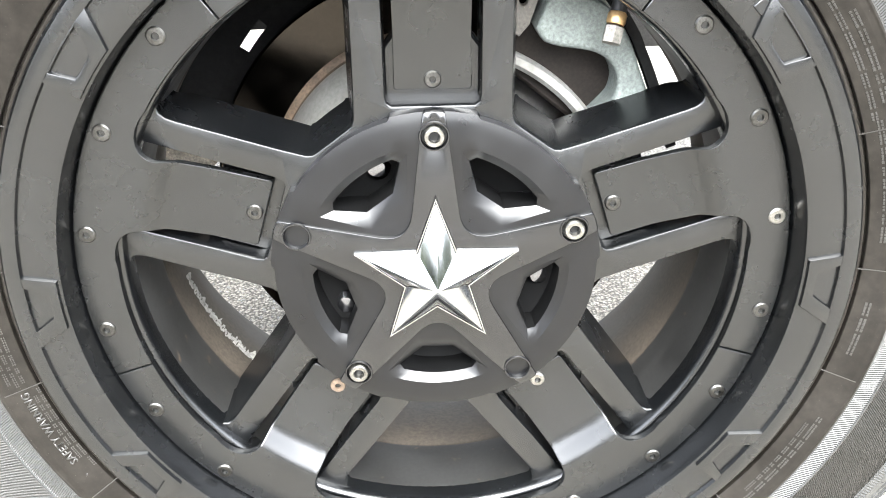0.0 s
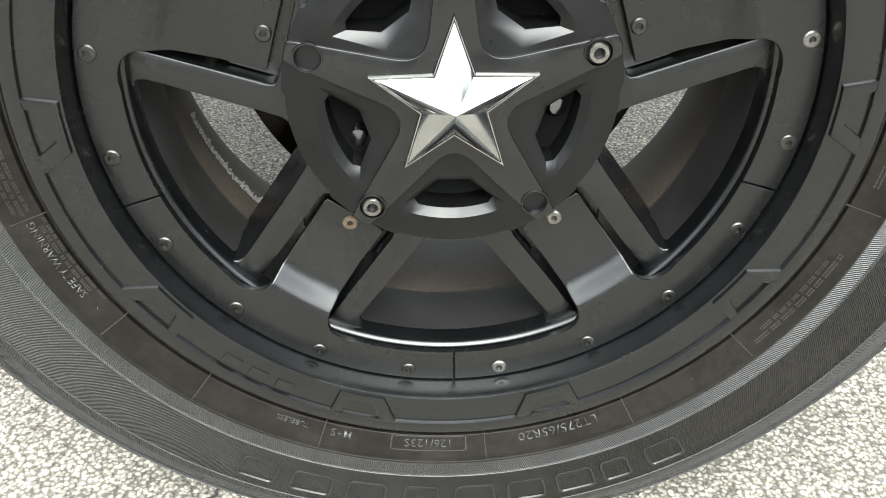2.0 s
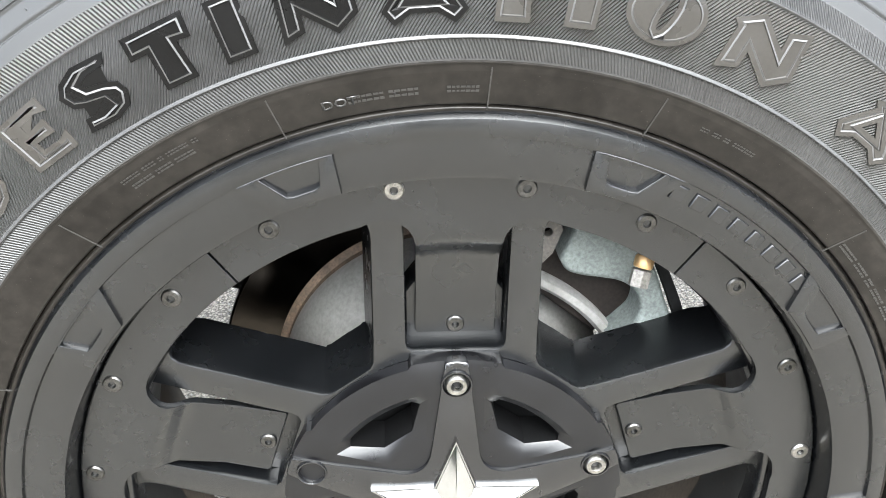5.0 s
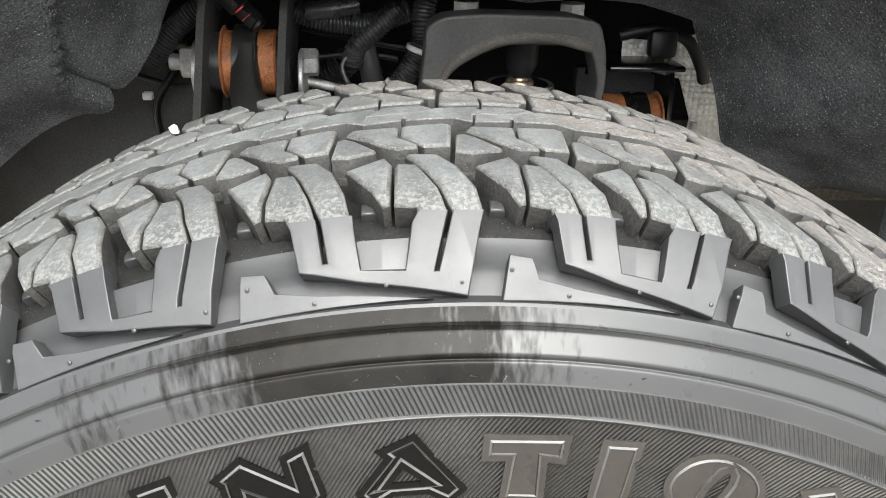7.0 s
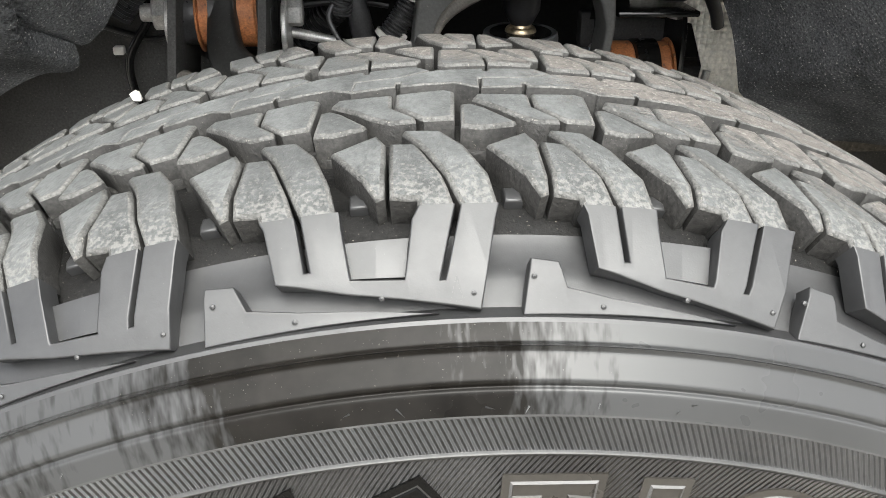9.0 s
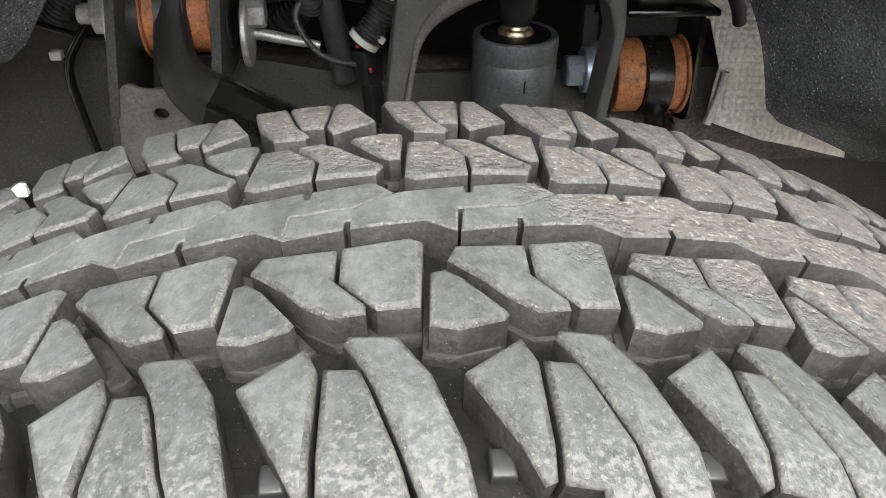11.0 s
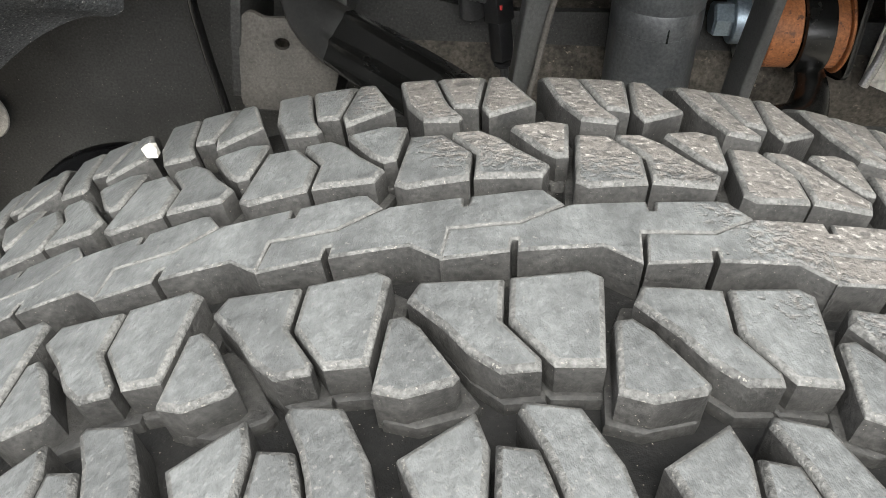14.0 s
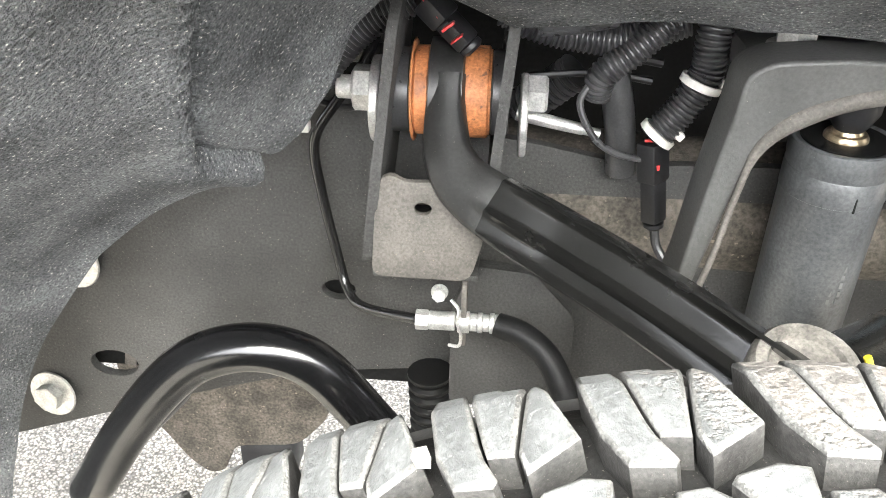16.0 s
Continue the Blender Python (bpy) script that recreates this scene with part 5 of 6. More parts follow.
    part("bleeder_cap", tube([a + way * .8, a + way * 1.2, a + way * 1.9], .0052, 12, 4), BLACK_PLASTIC, brake)
    for lo, hi, prof in ((78, 164, [(.06, .205), (.183, .203), (.183, .208), (.06, .210)]), (78, 136, [(.183, .203), (.1915, .2025), (.1915, .2075), (.183, .208)]), (145, 164, [(.183, .203), (.1915, .2025), (.1915, .2075), (.183, .208)]), (78, 164, [(.1915, .2025), (.222, .196), (.224, .198), (.1915, .2075)])):
        part("dust_shield", lathe_bm(prof, 60, lo, hi), BODY_DARK, brake, "dark dust shield behind the disc")
    # the black outer edge of the caliper's bracket
    bm = bmesh.new()
    rows = []
    for i in range(9):
        a = 20 + 34 * i / 8
        r = float(np.interp(a, (20, 24, 32, 40, 47, 54), (.184, .185, .188, .194, .202, .208)))
        rows.append([bm.verts.new(polar(r + d, a, y)) for d, y in ((-.004, .064), (.003, .064), (.003, .075), (-.004, .075))])
    for p, q in zip(rows, rows[1:]):
        for k in range(4):
            bm.faces.new((p[k], p[(k + 1) % 4], q[(k + 1) % 4], q[k]))
    bm.faces.new(rows[0])
    bm.faces.new(rows[-1][::-1])
    bmesh.ops.recalc_face_normals(bm, faces=bm.faces)
    part("bracket_edge", bm, BODY_DARK, brake, "black edge of the caliper bracket")
    # axle stub that carries the disc
    bm = bmesh.new()
    spin(bm, [(0, -.05), (.06, -.05), (.065, .02), (.055, .04), (.03, .12), (0, .12)], aim((0, .14, .42), (0, 1, 0)), 32)
    bmesh.ops.recalc_face_normals(bm, faces=bm.faces)
    part("hub_carrier", bm, FRAME_PAINT, brake)

# ---- wheel arch and suspension ----
def plate_bm(outer, holes, thick, bevel=0.0, hole_n=14):
    """A plate in (x, z) with round or slotted holes; its face at height 0, thickness behind."""
    bm = bmesh.new()

    def ring(pts):
        v = [bm.verts.new((x, z, 0)) for x, z in pts]
        return [bm.edges.new((a, b)) for a, b in zip(v, v[1:] + v[:1])]
    edges = ring(outer)
    for cx, cz, rx, rz in holes:
        edges += ring([(cx + rx * math.cos(2 * math.pi * i / hole_n), cz + rz * math.sin(2 * math.pi * i / hole_n)) for i in range(hole_n)])
    bmesh.ops.triangle_fill(bm, edges=edges, use_beauty=True)
    rims = [e for e in bm.edges if e.is_boundary]
    ex = bmesh.ops.extrude_edge_only(bm, edges=rims)
    for v in (g for g in ex["geom"] if isinstance(g, bmesh.types.BMVert)):
        v.co.z = -thick
    bmesh.ops.recalc_face_normals(bm, faces=bm.faces)
    if bevel:
        bmesh.ops.bevel(bm, geom=[e for e in rims if e.is_valid], offset=bevel, segments=2, profile=0.5, affect="EDGES", clamp_overlap=True)
    return bm


def upright(bm, y, lean=0.0):
    """Stands (x, z, height) up in the world with the face at depth y."""
    return moved(bm, lambda c: Vector((c.x, y - c.z + lean * (c.y - 0.6), c.y)))


def rounded(pts, r=0.012, n=3):
    out = []
    for i, p in enumerate(pts):
        a, b, c = Vector(pts[i - 1]), Vector(p), Vector(pts[(i + 1) % len(pts)])
        u, v = a - b, c - b
        k = min(r, u.length * .45, v.length * .45)
        s, e = b + u.normalized() * k, b + v.normalized() * k
        for j in range(n + 1):
            t = j / n
            q = s.lerp(b, t).lerp(b.lerp(e, t), t)
            out.append((q.x, q.y))
    return out


EDGE = [(-20, .53), (8, .520), (13.2, .505), (22, .505), (29, .536), (36, .462), (41, .445), (45.7, .431), (47.8, .431), (50, .443), (53.5, .4625), (58, .484), (60, .498), (66, .488), (78, .456), (90, .450), (102, .461), (106, .468), (108.5, .486), (111, .504), (114, .504), (116.6, .496), (120.2, .472), (124.0, .458), (127.8, .455), (132, .462), (136.5, .473), (143.5, .489), (153.3, .498), (166.8, .505), (180, .52), (200, .54)]


def build_liner():
    liner = thing("wheel_arch_liner", (0, 0.3, 0.9), "dark grey felt wheel arch liner with pale dust flecks", "liner")
    angles, radii = [e[0] for e in EDGE], [e[1] for e in EDGE]

    def surface(a, t):
        r0 = float(np.interp(a, angles, radii))
        r = r0 + (0.635 - r0) * (t ** 0.85)
        y = 0.492 - 0.41 * t
        seam = 134 - 44 * min(max(t, .15), .62)
        fold = 1 / (1 + math.exp((a - seam) / 1.6))
        if 90 < a < 175:
            y += (0.008 * fold - 0.006) * (1 - t * .5)
            r += -0.010 * math.exp(-((a - seam - 1.5) / 1.8) ** 2) + .014 * math.exp(-((a - seam) / .8) ** 2)
        y += 0.004 * noise.noise(Vector((a * .09, t * 4, 3)))
        r += 0.005 * noise.noise(Vector((a * .07, t * 3, 7)))
        return polar(r, a, y)

    for name, lo, hi in (("front_panel", -18, 62.3), ("top_panel", 62.3, 105), ("rear_panel", 105, 198)):
        bm = bmesh.new()
        n, k = int((hi - lo) * 2.2), 30
        grid = [[bm.verts.new(surface(lo + (hi - lo) * i / n, .82 * j / k)) for j in range(k + 1)] for i in range(n + 1)]
        faces = [bm.faces.new((grid[i][j], grid[i + 1][j], grid[i + 1][j + 1], grid[i][j + 1])) for i in range(n) for j in range(k)]
        bmesh.ops.recalc_face_normals(bm, faces=bm.faces)
        mid = faces[len(faces) // 2]
        if mid.normal.dot(mid.calc_center_median() - AXLE) > 0:
            bmesh.ops.reverse_faces(bm, faces=bm.faces)
        bmesh.ops.solidify(bm, geom=list(bm.faces), thickness=-0.005)
        part(name, bm, FELT, liner)
    # the truck's body closes the arch behind, above and to both sides
    bm = bmesh.new()
    box(bm, 5.0, .02, .62, Matrix.Translation((0, .93, .90)), .004)
    tagged(part("wall_inner", bm, BODY_DARK), "dark inner wing panel behind the suspension", "wall", kind="structure")
    bm = bmesh.new()
    box(bm, 5.0, .96, .02, Matrix.Translation((0, .64, 1.22)), .004)
    tagged(part("ceiling", bm, BODY_DARK), "dark underside of the vehicle body", "ceiling", kind="structure")
    hole = [(.605 * math.cos(radians(a)), .42 + .605 * math.sin(radians(a))) for a in range(9, 172, 6)]
    bm = plate_bm([(-2.5, .505), (-2.5, 1.7), (2.5, 1.7), (2.5, .505)] + hole, [], .02)
    tagged(part("wall_outer", upright(bm, .138), BODY_DARK), "dark outer body side round the wheel arch", "wall", kind="structure")
    return liner


def flange_bolt(parent, at, way, across=.019, mat=None, name="bolt", label="", tall=.010, flange=1.35):
    bm = bmesh.new()
    m = aim(at, way, 17)
    spin(bm, [(0, 0), (across * flange * .62, 0), (across * flange * .60, .0018), (across * .56, .0030), (across * .5, .0030)], m, 24)
    hexagon(bm, across, tall, m)
    bmesh.ops.recalc_face_normals(bm, faces=bm.faces)
    return part(name, bm, mat or STEEL, parent, label)


def build_frame():
    frame_thing = thing("frame_rail", (0, 0.70, 0.5), "dusty dark painted steel frame rail of the truck", "frame rail")
    outer = rounded([(-1.2, .33), (-.627, .373), (-.491, .421), (-.40, .452), (-.30, .482), (-.21, .492), (-.167, .496), (-.072, .500), (-.066, .42), (.9, .42), (.9, .71), (.10, .715), (-.03, .712), (-.113, .728), (-.22, .742), (-.30, .80), (-.50, .82), (-1.2, .76)], .02)
    bm = plate_bm(outer, [(-.271, .5765, .0155, .0105), (-.13, .606, .010, .008), (-.497, .4765, .024, .0155)], .010, .002)
    part("side", upright(bm, .66), FRAME_PAINT, frame_thing)
    bm = bmesh.new()
    box(bm, .012, .002, .020, Matrix.Translation((-.487, .675, .474)) @ Matrix.Rotation(radians(12), 4, "Y"), .0008)
    part("slot_tab", bm, BRACKET_PAINT, frame_thing)
    for at in ((-.566, .657, .436), (-.512, .657, .592)):
        flange_bolt(frame_thing, at, (-.15, -1, .1), .024, STEEL, "flange_bolt", "large zinc flange bolt", .013, 1.7)
    # added dark panel behind the slots, standing in for the rail's inner shade
    bm = bmesh.new()
    box(bm, .60, .012, .20, Matrix.Translation((-.42, .702, .546)), .003)
    part("inner_web", bm, BODY_DARK, frame_thing)
    # rounded upper edge of the rail seen behind the arm
    part("upper_edge", tube([(-.24, .720, .668), (-.05, .715, .655), (.15, .712, .650), (.6, .71, .65)], .062, 24, 6), BROWN_DUST, frame_thing)
    # bracket web that carries the brake hose
    bm = plate_bm(rounded([(-.166, .505), (-.166, .60), (-.150, .645), (-.10, .64), (-.065, .60), (-.065, .50)], .008), [], .012, .002)
    part("hose_web", upright(bm, .60), FRAME_PAINT, frame_thing)
    # far crossmember under the body
    cross = thing("crossmember", (-.45, .95, 0.2), "brown dusty crossmember under the truck body", "crossmember")
    belly = rounded([(-.645, .19), (-.600, .145), (-.566, .086), (-.538, .062), (-.514, .070), (-.498, .120), (-.400, .130), (-.352, .186), (-.345, .46), (-.66, .46)], .02, 3)
    bm = plate_bm(belly, [], .12, .010)
    part("beam", upright(bm, .93), BROWN_DUST, cross)
    bm = bmesh.new()
    box(bm, .12, .25, .04, Matrix.Translation((-.45, .82, .475)), .008)
    part("outrigger", bm, BROWN_DUST, cross)
    bm = bmesh.new()
    box(bm, .085, .06, .07, Matrix.Translation((-.450, .96, .094)), .012, 2)
    part("mount", bm, BLACK_PLASTIC, cross)
    boot = thing("rubber_boot", (-.18, .63, .46), "ribbed black rubber boot below the frame rail", "boot")
    part("bellows", tube([(-.186, .64, .506), (-.184, .64, .46), (-.182, .64, .40), (-.182, .64, .36)], .0185, 18, 8, .0024, .011), DARK_HOSE, boot)


def cylinder_x(bm, x0, x1, r, y, z, n=28, soft=.0012):
    s = 1 if x1 > x0 else -1
    prof = [(0, 0), (r - soft, 0), (r, soft), (r, abs(x1 - x0) - soft), (r - soft, abs(x1 - x0)), (0, abs(x1 - x0))]
    spin(bm, prof, aim((x0, y, z), (s, 0, 0)), n)
    bmesh.ops.recalc_face_normals(bm, faces=bm.faces)
    return bm


def build_pivot_front():
    """The rear pivot of the upper arm, with its bracket."""
    y, z = .602, .788
    bracket = thing("arm_bracket", (-.17, .60, .66), "dusty black steel bracket welded to the frame rail", "bracket")
    for x, lean, low in ((-.2073, .12, .672), (-.1290, .088, .735)):
        side = rounded([(.546, low), (.541, .745), (.545, .850), (.585, .874), (.635, .864), (.665, .82), (.665, low)], .012)
        bm = plate_bm(side, [], .0075, .0016)
        part("side_plate", moved(bm, lambda c: Vector((x + c.z - (.790 - c.y) * lean, c.x, c.y))), FRAME_PAINT, bracket)
    bm = plate_bm(rounded([(-.221, .668), (-.216, .742), (-.206, .748), (-.197, .742), (-.143, .744), (-.141, .700), (-.150, .667)], .009), [(-.184, .7225, .0062, .0048)], .005, .0012)
    part("front_plate", upright(bm, .538, .04), BRACKET_PAINT, bracket)
    bm = bmesh.new()
    box(bm, .076, .11, .005, Matrix.Translation((-.182, .60, .667)), .001)
    part("lower_plate", bm, FRAME_PAINT, bracket)
    flange_bolt(bracket, (-.172, .552, .650), (0, -1, .1), .0095, STEEL, "bracket_bolt", "small zinc bolt", .008, 1.1)
    pin = thing("pivot_bolt", (-.17, y, z - .02), "zinc plated pivot bolt with nut and cam washers", "bolt")
    bm = bmesh.new()
    cylinder_x(bm, -.252, -.215, .0085, y, z, 20)
    part("thread", bm, STEEL, pin)
    bm = bmesh.new()
    hexagon(bm, .029, .018, aim((-.222, y, z), (-1, 0, 0)), .002)
    bmesh.ops.recalc_face_normals(bm, faces=bm.faces)
    part("nut", bm, STEEL, pin)
    bm = bmesh.new()
    cylinder_x(bm, -.2255, -.2185, .031, y, z - .008)
    part("washer", bm, STEEL, pin)
    bm = bmesh.new()
    cylinder_x(bm, -.1205, -.115, .030, y, z - .016)
    part("washer", bm, STEEL, pin)
    bm = bmesh.new()
    hexagon(bm, .025, .014, aim((-.1155, y, z), (1, 0, 0), 36), .002)
    bmesh.ops.recalc_face_normals(bm, faces=bm.faces)
    part("head", bm, STEEL, pin)
    bush = thing("bushing", (-.17, y, z - .03), "rusty orange bushing in the black arm eye", "bushing")
    for x0, x1, r in ((-.1965, -.1945, .0365), (-.1945, -.184, .0315), (-.160, -.1425, .0325), (-.1425, -.1415, .030)):
        bm = bmesh.new()
        cylinder_x(bm, x0, x1, r, y, z, 40)
        part("sleeve" if x1 - x0 > .005 else "flange", bm, BUSHING, bush)
    for x0, x1 in ((-.2115, -.1968), (-.141, -.1285)):
        bm = bmesh.new()
        cylinder_x(bm, x0, x1, .030, y, z, 30)
        part("rubber_ring", bm, HOSE_RUBBER, bush)


def sweep(path, section, ups=(0, -1, 0.6), per=8):
    """Sweeps (side, up) points along a rounded line; section(t) gives them."""
    line = smooth_path(path, per)
    bm = bmesh.new()
    rows = []
    up0 = Vector(ups).normalized()
    for i, c in enumerate(line):
        d = (line[min(i + 1, len(line) - 1)] - line[max(i - 1, 0)]).normalized()
        side = d.cross(up0).normalized()
        up = side.cross(d)
        rows.append([bm.verts.new(c + side * a + up * b) for a, b in section(i / (len(line) - 1))])
    n = len(rows[0])
    for p, q in zip(rows, rows[1:]):
        for k in range(n):
            bm.faces.new((p[k], p[(k + 1) % n], q[(k + 1) % n], q[k]))
    bm.faces.new(rows[0][::-1])
    bm.faces.new(rows[-1])
    bmesh.ops.recalc_face_normals(bm, faces=bm.faces)
    return bm


def build_arm():
    arm = thing("control_arm", (-.06, .48, .68), "glossy black stamped upper control arm", "control arm")

    def channel(t):
        w = .0135 + .0100 * min(1, max(0, (t - .08) / .45))
        h = .0075
        g = .0115 * min(1, max(0, (t - .44) / .13))
        top = []
        for i in range(31):
            u = -1 + i / 15
            bump = math.exp(-((u + .82) / .14) ** 2) + math.exp(-((u - .20) / .11) ** 2) + .8 * math.exp(-((u - .95) / .12) ** 2)
            top.append((w * u, h - g * (1 - min(1, bump)) - .004 * max(0, abs(u) - .85) / .15 - .005 * u * u * (1 - g / .0115)))
        return [(-w * .96, -h)] + top + [(w * .96, -h)]
    path = [(-.172, .578, .808), (-.172, .562, .781), (-.167, .546, .759), (-.147, .527, .743), (-.097, .488, .732), (-.046, .445, .722), (.004, .400, .710), (.03, .375, .703)]
    bm = sweep(path, channel, (-.30, -.78, .46), 8)
    for i, f in enumerate(bm.faces):
        f.material_index = 1 if i < 26 * 33 else 0
    part("rear_leg", bm, (ARM_PAINT, DUSTY_ARM), arm)
    bm = bmesh.new()
    spin(bm, [(.0330, -.0125), (.0372, -.0115), (.0372, .0115), (.0330, .0125), (.0325, 0), (.0330, -.0125)], aim((-.172, .602, .788), (1, 0, 0)), 44)
    bmesh.ops.recalc_face_normals(bm, faces=bm.faces)
    part("eye", bm, DUSTY_ARM, arm)
    part("front_leg", tube([(.244, .616, .688), (.244, .596, .672), (.228, .568, .660), (.180, .535, .662), (.120, .480, .672), (.06, .42, .690)], lambda t: .011 + .013 * min(1, t * 1.6), 20, 8), ARM_PAINT, arm)
    bm = bmesh.new()
    spin(bm, [(.0330, -.0125), (.0362, -.0115), (.0362, .0115), (.0330, .0125), (.0325, 0), (.0330, -.0125)], aim((.241, .635, .715), (1, 0, 0)), 40)
    bmesh.ops.recalc_face_normals(bm, faces=bm.faces)
    part("eye", bm, ARM_PAINT, arm)
    joint = thing("ball_joint", (.03, .395, .70), "bare steel ball joint cap with yellow paint mark", "ball joint")
    bm = bmesh.new()
    spin(bm, [(.030, -.02), (.030, .003), (.027, .0075), (.021, .0075), (.0195, .004), (.006, .0025), (0, .0025)], aim((.032, .390, .716), (0, -.35, .94)), 36)
    bmesh.ops.recalc_face_normals(bm, faces=bm.faces)
    part("cap", bm, JOINT_STEEL, joint)
    bm = bmesh.new()
    box(bm, .007, .003, .0015, Matrix.Translation((.013, .378, .7255)) @ Matrix.Rotation(radians(20), 4, "Z"), .0004)
    part("paint_dab", bm, YELLOW, joint, "yellow paint dab")
    mark = thing("paint_mark", (.078, .42, .705), "yellow paint stroke on the black arm", "paint mark")
    for (a, b) in (((.070, .408, .7165), (.076, .406, .7035)), ((.066, .404, .7035), (.096, .412, .7045))):
        part("stroke", tube([a, Vector(a).lerp(Vector(b), .5), b], .0022, 8, 3), YELLOW, mark)


def build_pivot_rear():
    y, z = .638, .715
    bush = thing("bushing", (.22, y, z - .03), "rusty orange bushing beside the shock tower", "bushing")
    for x0, x1, r in ((.2035, .2285, .0335), (.2540, .2660, .0325), (.2665, .2690, .0365)):
        bm = bmesh.new()
        cylinder_x(bm, x0, x1, r, y, z, 40)
        part("sleeve", bm, BUSHING, bush)
    pin = thing("pivot_bolt", (.18, y, z - .02), "blue-grey zinc pivot bolt head with cam washer", "bolt")
    bm = bmesh.new()
    hexagon(bm, .026, .016, aim((.176, y - .002, z + .006), (-1, 0, 0), 12), .002)
    bmesh.ops.recalc_face_normals(bm, faces=bm.faces)
    part("head", bm, BLUE_ZINC, pin)
    bm = bmesh.new()
    cylinder_x(bm, .176, .189, .021, y, z + .006, 28)
    part("shoulder", bm, BLUE_ZINC, pin)
    bm = bmesh.new()
    cylinder_x(bm, .189, .194, .0335, y, z - .002, 36)
    part("washer", bm, STEEL, pin)
    bracket = thing("arm_bracket", (.23, .64, .68), "black steel bracket for the front arm pivot", "bracket")
    side = rounded([(.606, .68), (.606, .765), (.615, .785), (.67, .785), (.69, .74), (.69, .66)], .014)
    for x in (.199, .276):
        bm = plate_bm(side, [], .005, .001)
        part("side_plate", moved(bm, lambda c: Vector((x + c.z, c.x, c.y))), BLACK_COAT, bracket)
    bm = bmesh.new()
    box(bm, .08, .10, .006, Matrix.Translation((.237, .63, .786)), .002)
    part("top_plate", bm, BLACK_COAT, bracket)
    bm = bmesh.new()
    box(bm, .10, .02, .16, Matrix.Translation((.235, .69, .69)), .002)
    part("back_plate", bm, FRAME_PAINT, bracket)


def build_tower():
    tower = thing("shock_tower", (.09, .58, .66), "dusty black cast shock tower arch with two bolts", "shock tower")
    outer = [(-.018, .640), (-.0086, .699), (-.003, .759), (.0034, .810), (.0055, .838), (.020, .847), (.060, .850), (.140, .848), (.166, .842), (.174, .815), (.1765, .788), (.170, .712), (.166, .640)]
    inner = [(.157, .640), (.161, .712), (.1685, .788), (.160, .815), (.125, .8225), (.085, .8225), (.0476, .8110), (.0207, .7900), (.0143, .7596), (.0064, .7136), (-.006, .650), (-.008, .640)]
    bm = prism(rounded(outer + inner, .006, 2)[::-1], .040, .0032, 3)
    bmesh.ops.recalc_face_normals(bm, faces=bm.faces)
    part("arch", upright(bm, .533, -.12), TOWER_PAINT, tower)
    bm = bmesh.new()
    box(bm, .150, .075, .022, Matrix.Translation((.092, .565, .8285)), .005)
    part("crown", bm, TOWER_PAINT, tower)
    # thick lip under the crown of the arch
    lip = [(-.004, .664), (.0072, .714), (.0148, .762), (.0235, .794), (.046, .8150), (.084, .8285), (.125, .8285), (.162, .8205)]
    part("lip", tube([(x, .510, z) for x, z in lip], lambda t: .0022 + .0046 * min(1.0, max(0.0, (t - .35) / .2)), 12, 4), BRACKET_PAINT, tower)
    for at in ((.046, .560, .840), (.148, .553, .839)):
        flange_bolt(tower, at, (0, -.05, 1), .0225, STEEL, "tower_bolt", "zinc flange bolt", .016, 1.25)
    shock = thing("shock_absorber", (.10, .58, .50), "dark grey shock absorber body with rolled top rim", "shock absorber")
    bm = bmesh.new()
    spin(bm, [(0, -.18), (.0345, -.18), (.0355, -.02), (.0358, .112), (.0366, .116), (.0368, .124), (.0358, .1285), (.0343, .1296), (.0320, .1293), (.0300, .1280), (.012, .1286), (0, .1288)], aim((.1060, .600, .640), (0, -.05, 1)), 48)
    bmesh.ops.recalc_face_normals(bm, faces=bm.faces)
    part("body", bm, SHOCK_GREY, shock)
    bm = bmesh.new()
    box(bm, .0016, .003, .020, Matrix.Translation((.110, .5605, .737)), .0004)
    part("seam", bm, BODY_DARK, shock)
    bm = bmesh.new()
    spin(bm, [(.0356, .090), (.0363, .0905), (.0363, .109), (.0356, .110)], aim((.1060, .600, .640), (0, -.05, 1)), 48)
    bmesh.ops.recalc_face_normals(bm, faces=bm.faces)
    part("collar", bm, SHOCK_GREY, shock)
    bm = bmesh.new()
    spin(bm, [(.0150, .1280), (.0150, .1310), (.0135, .1335), (.0110, .1340), (.0100, .1365), (0, .1365)], aim((.1060, .600, .640), (0, -.05, 1)), 28)
    bmesh.ops.recalc_face_normals(bm, faces=bm.faces)
    part("seal", bm, BRASS_RING, shock, "brassy seal ring on the shock's top")
    bm = bmesh.new()
    spin(bm, [(.0300, .1284), (.0300, .1290), (.0155, .1296), (.0152, .1286)], aim((.1060, .600, .640), (0, -.05, 1)), 40)
    bmesh.ops.recalc_face_normals(bm, faces=bm.faces)
    part("top_disc", bm, BLACK_COAT, shock, "glossy black top disc")
    bm = bmesh.new()
    spin(bm, [(.0098, .1360), (.0120, .139), (.0175, .150), (.0185, .190), (0, .190)], aim((.1060, .600, .640), (0, -.05, 1)), 28)
    bmesh.ops.recalc_face_normals(bm, faces=bm.faces)
    part("bump_stop", bm, BLACK_PLASTIC, shock)
    for i in range(2):
        for j in range(5):
            bm = bmesh.new()
            box(bm, .0022, .001, .004 + .001 * ((i + j) % 2), Matrix.Translation((.112 + .0065 * i, .5645 + .0006 * i, .680 - .007 * j)), 0)
            part("stamp_bar", bm, SHOCK_STAMP, shock)


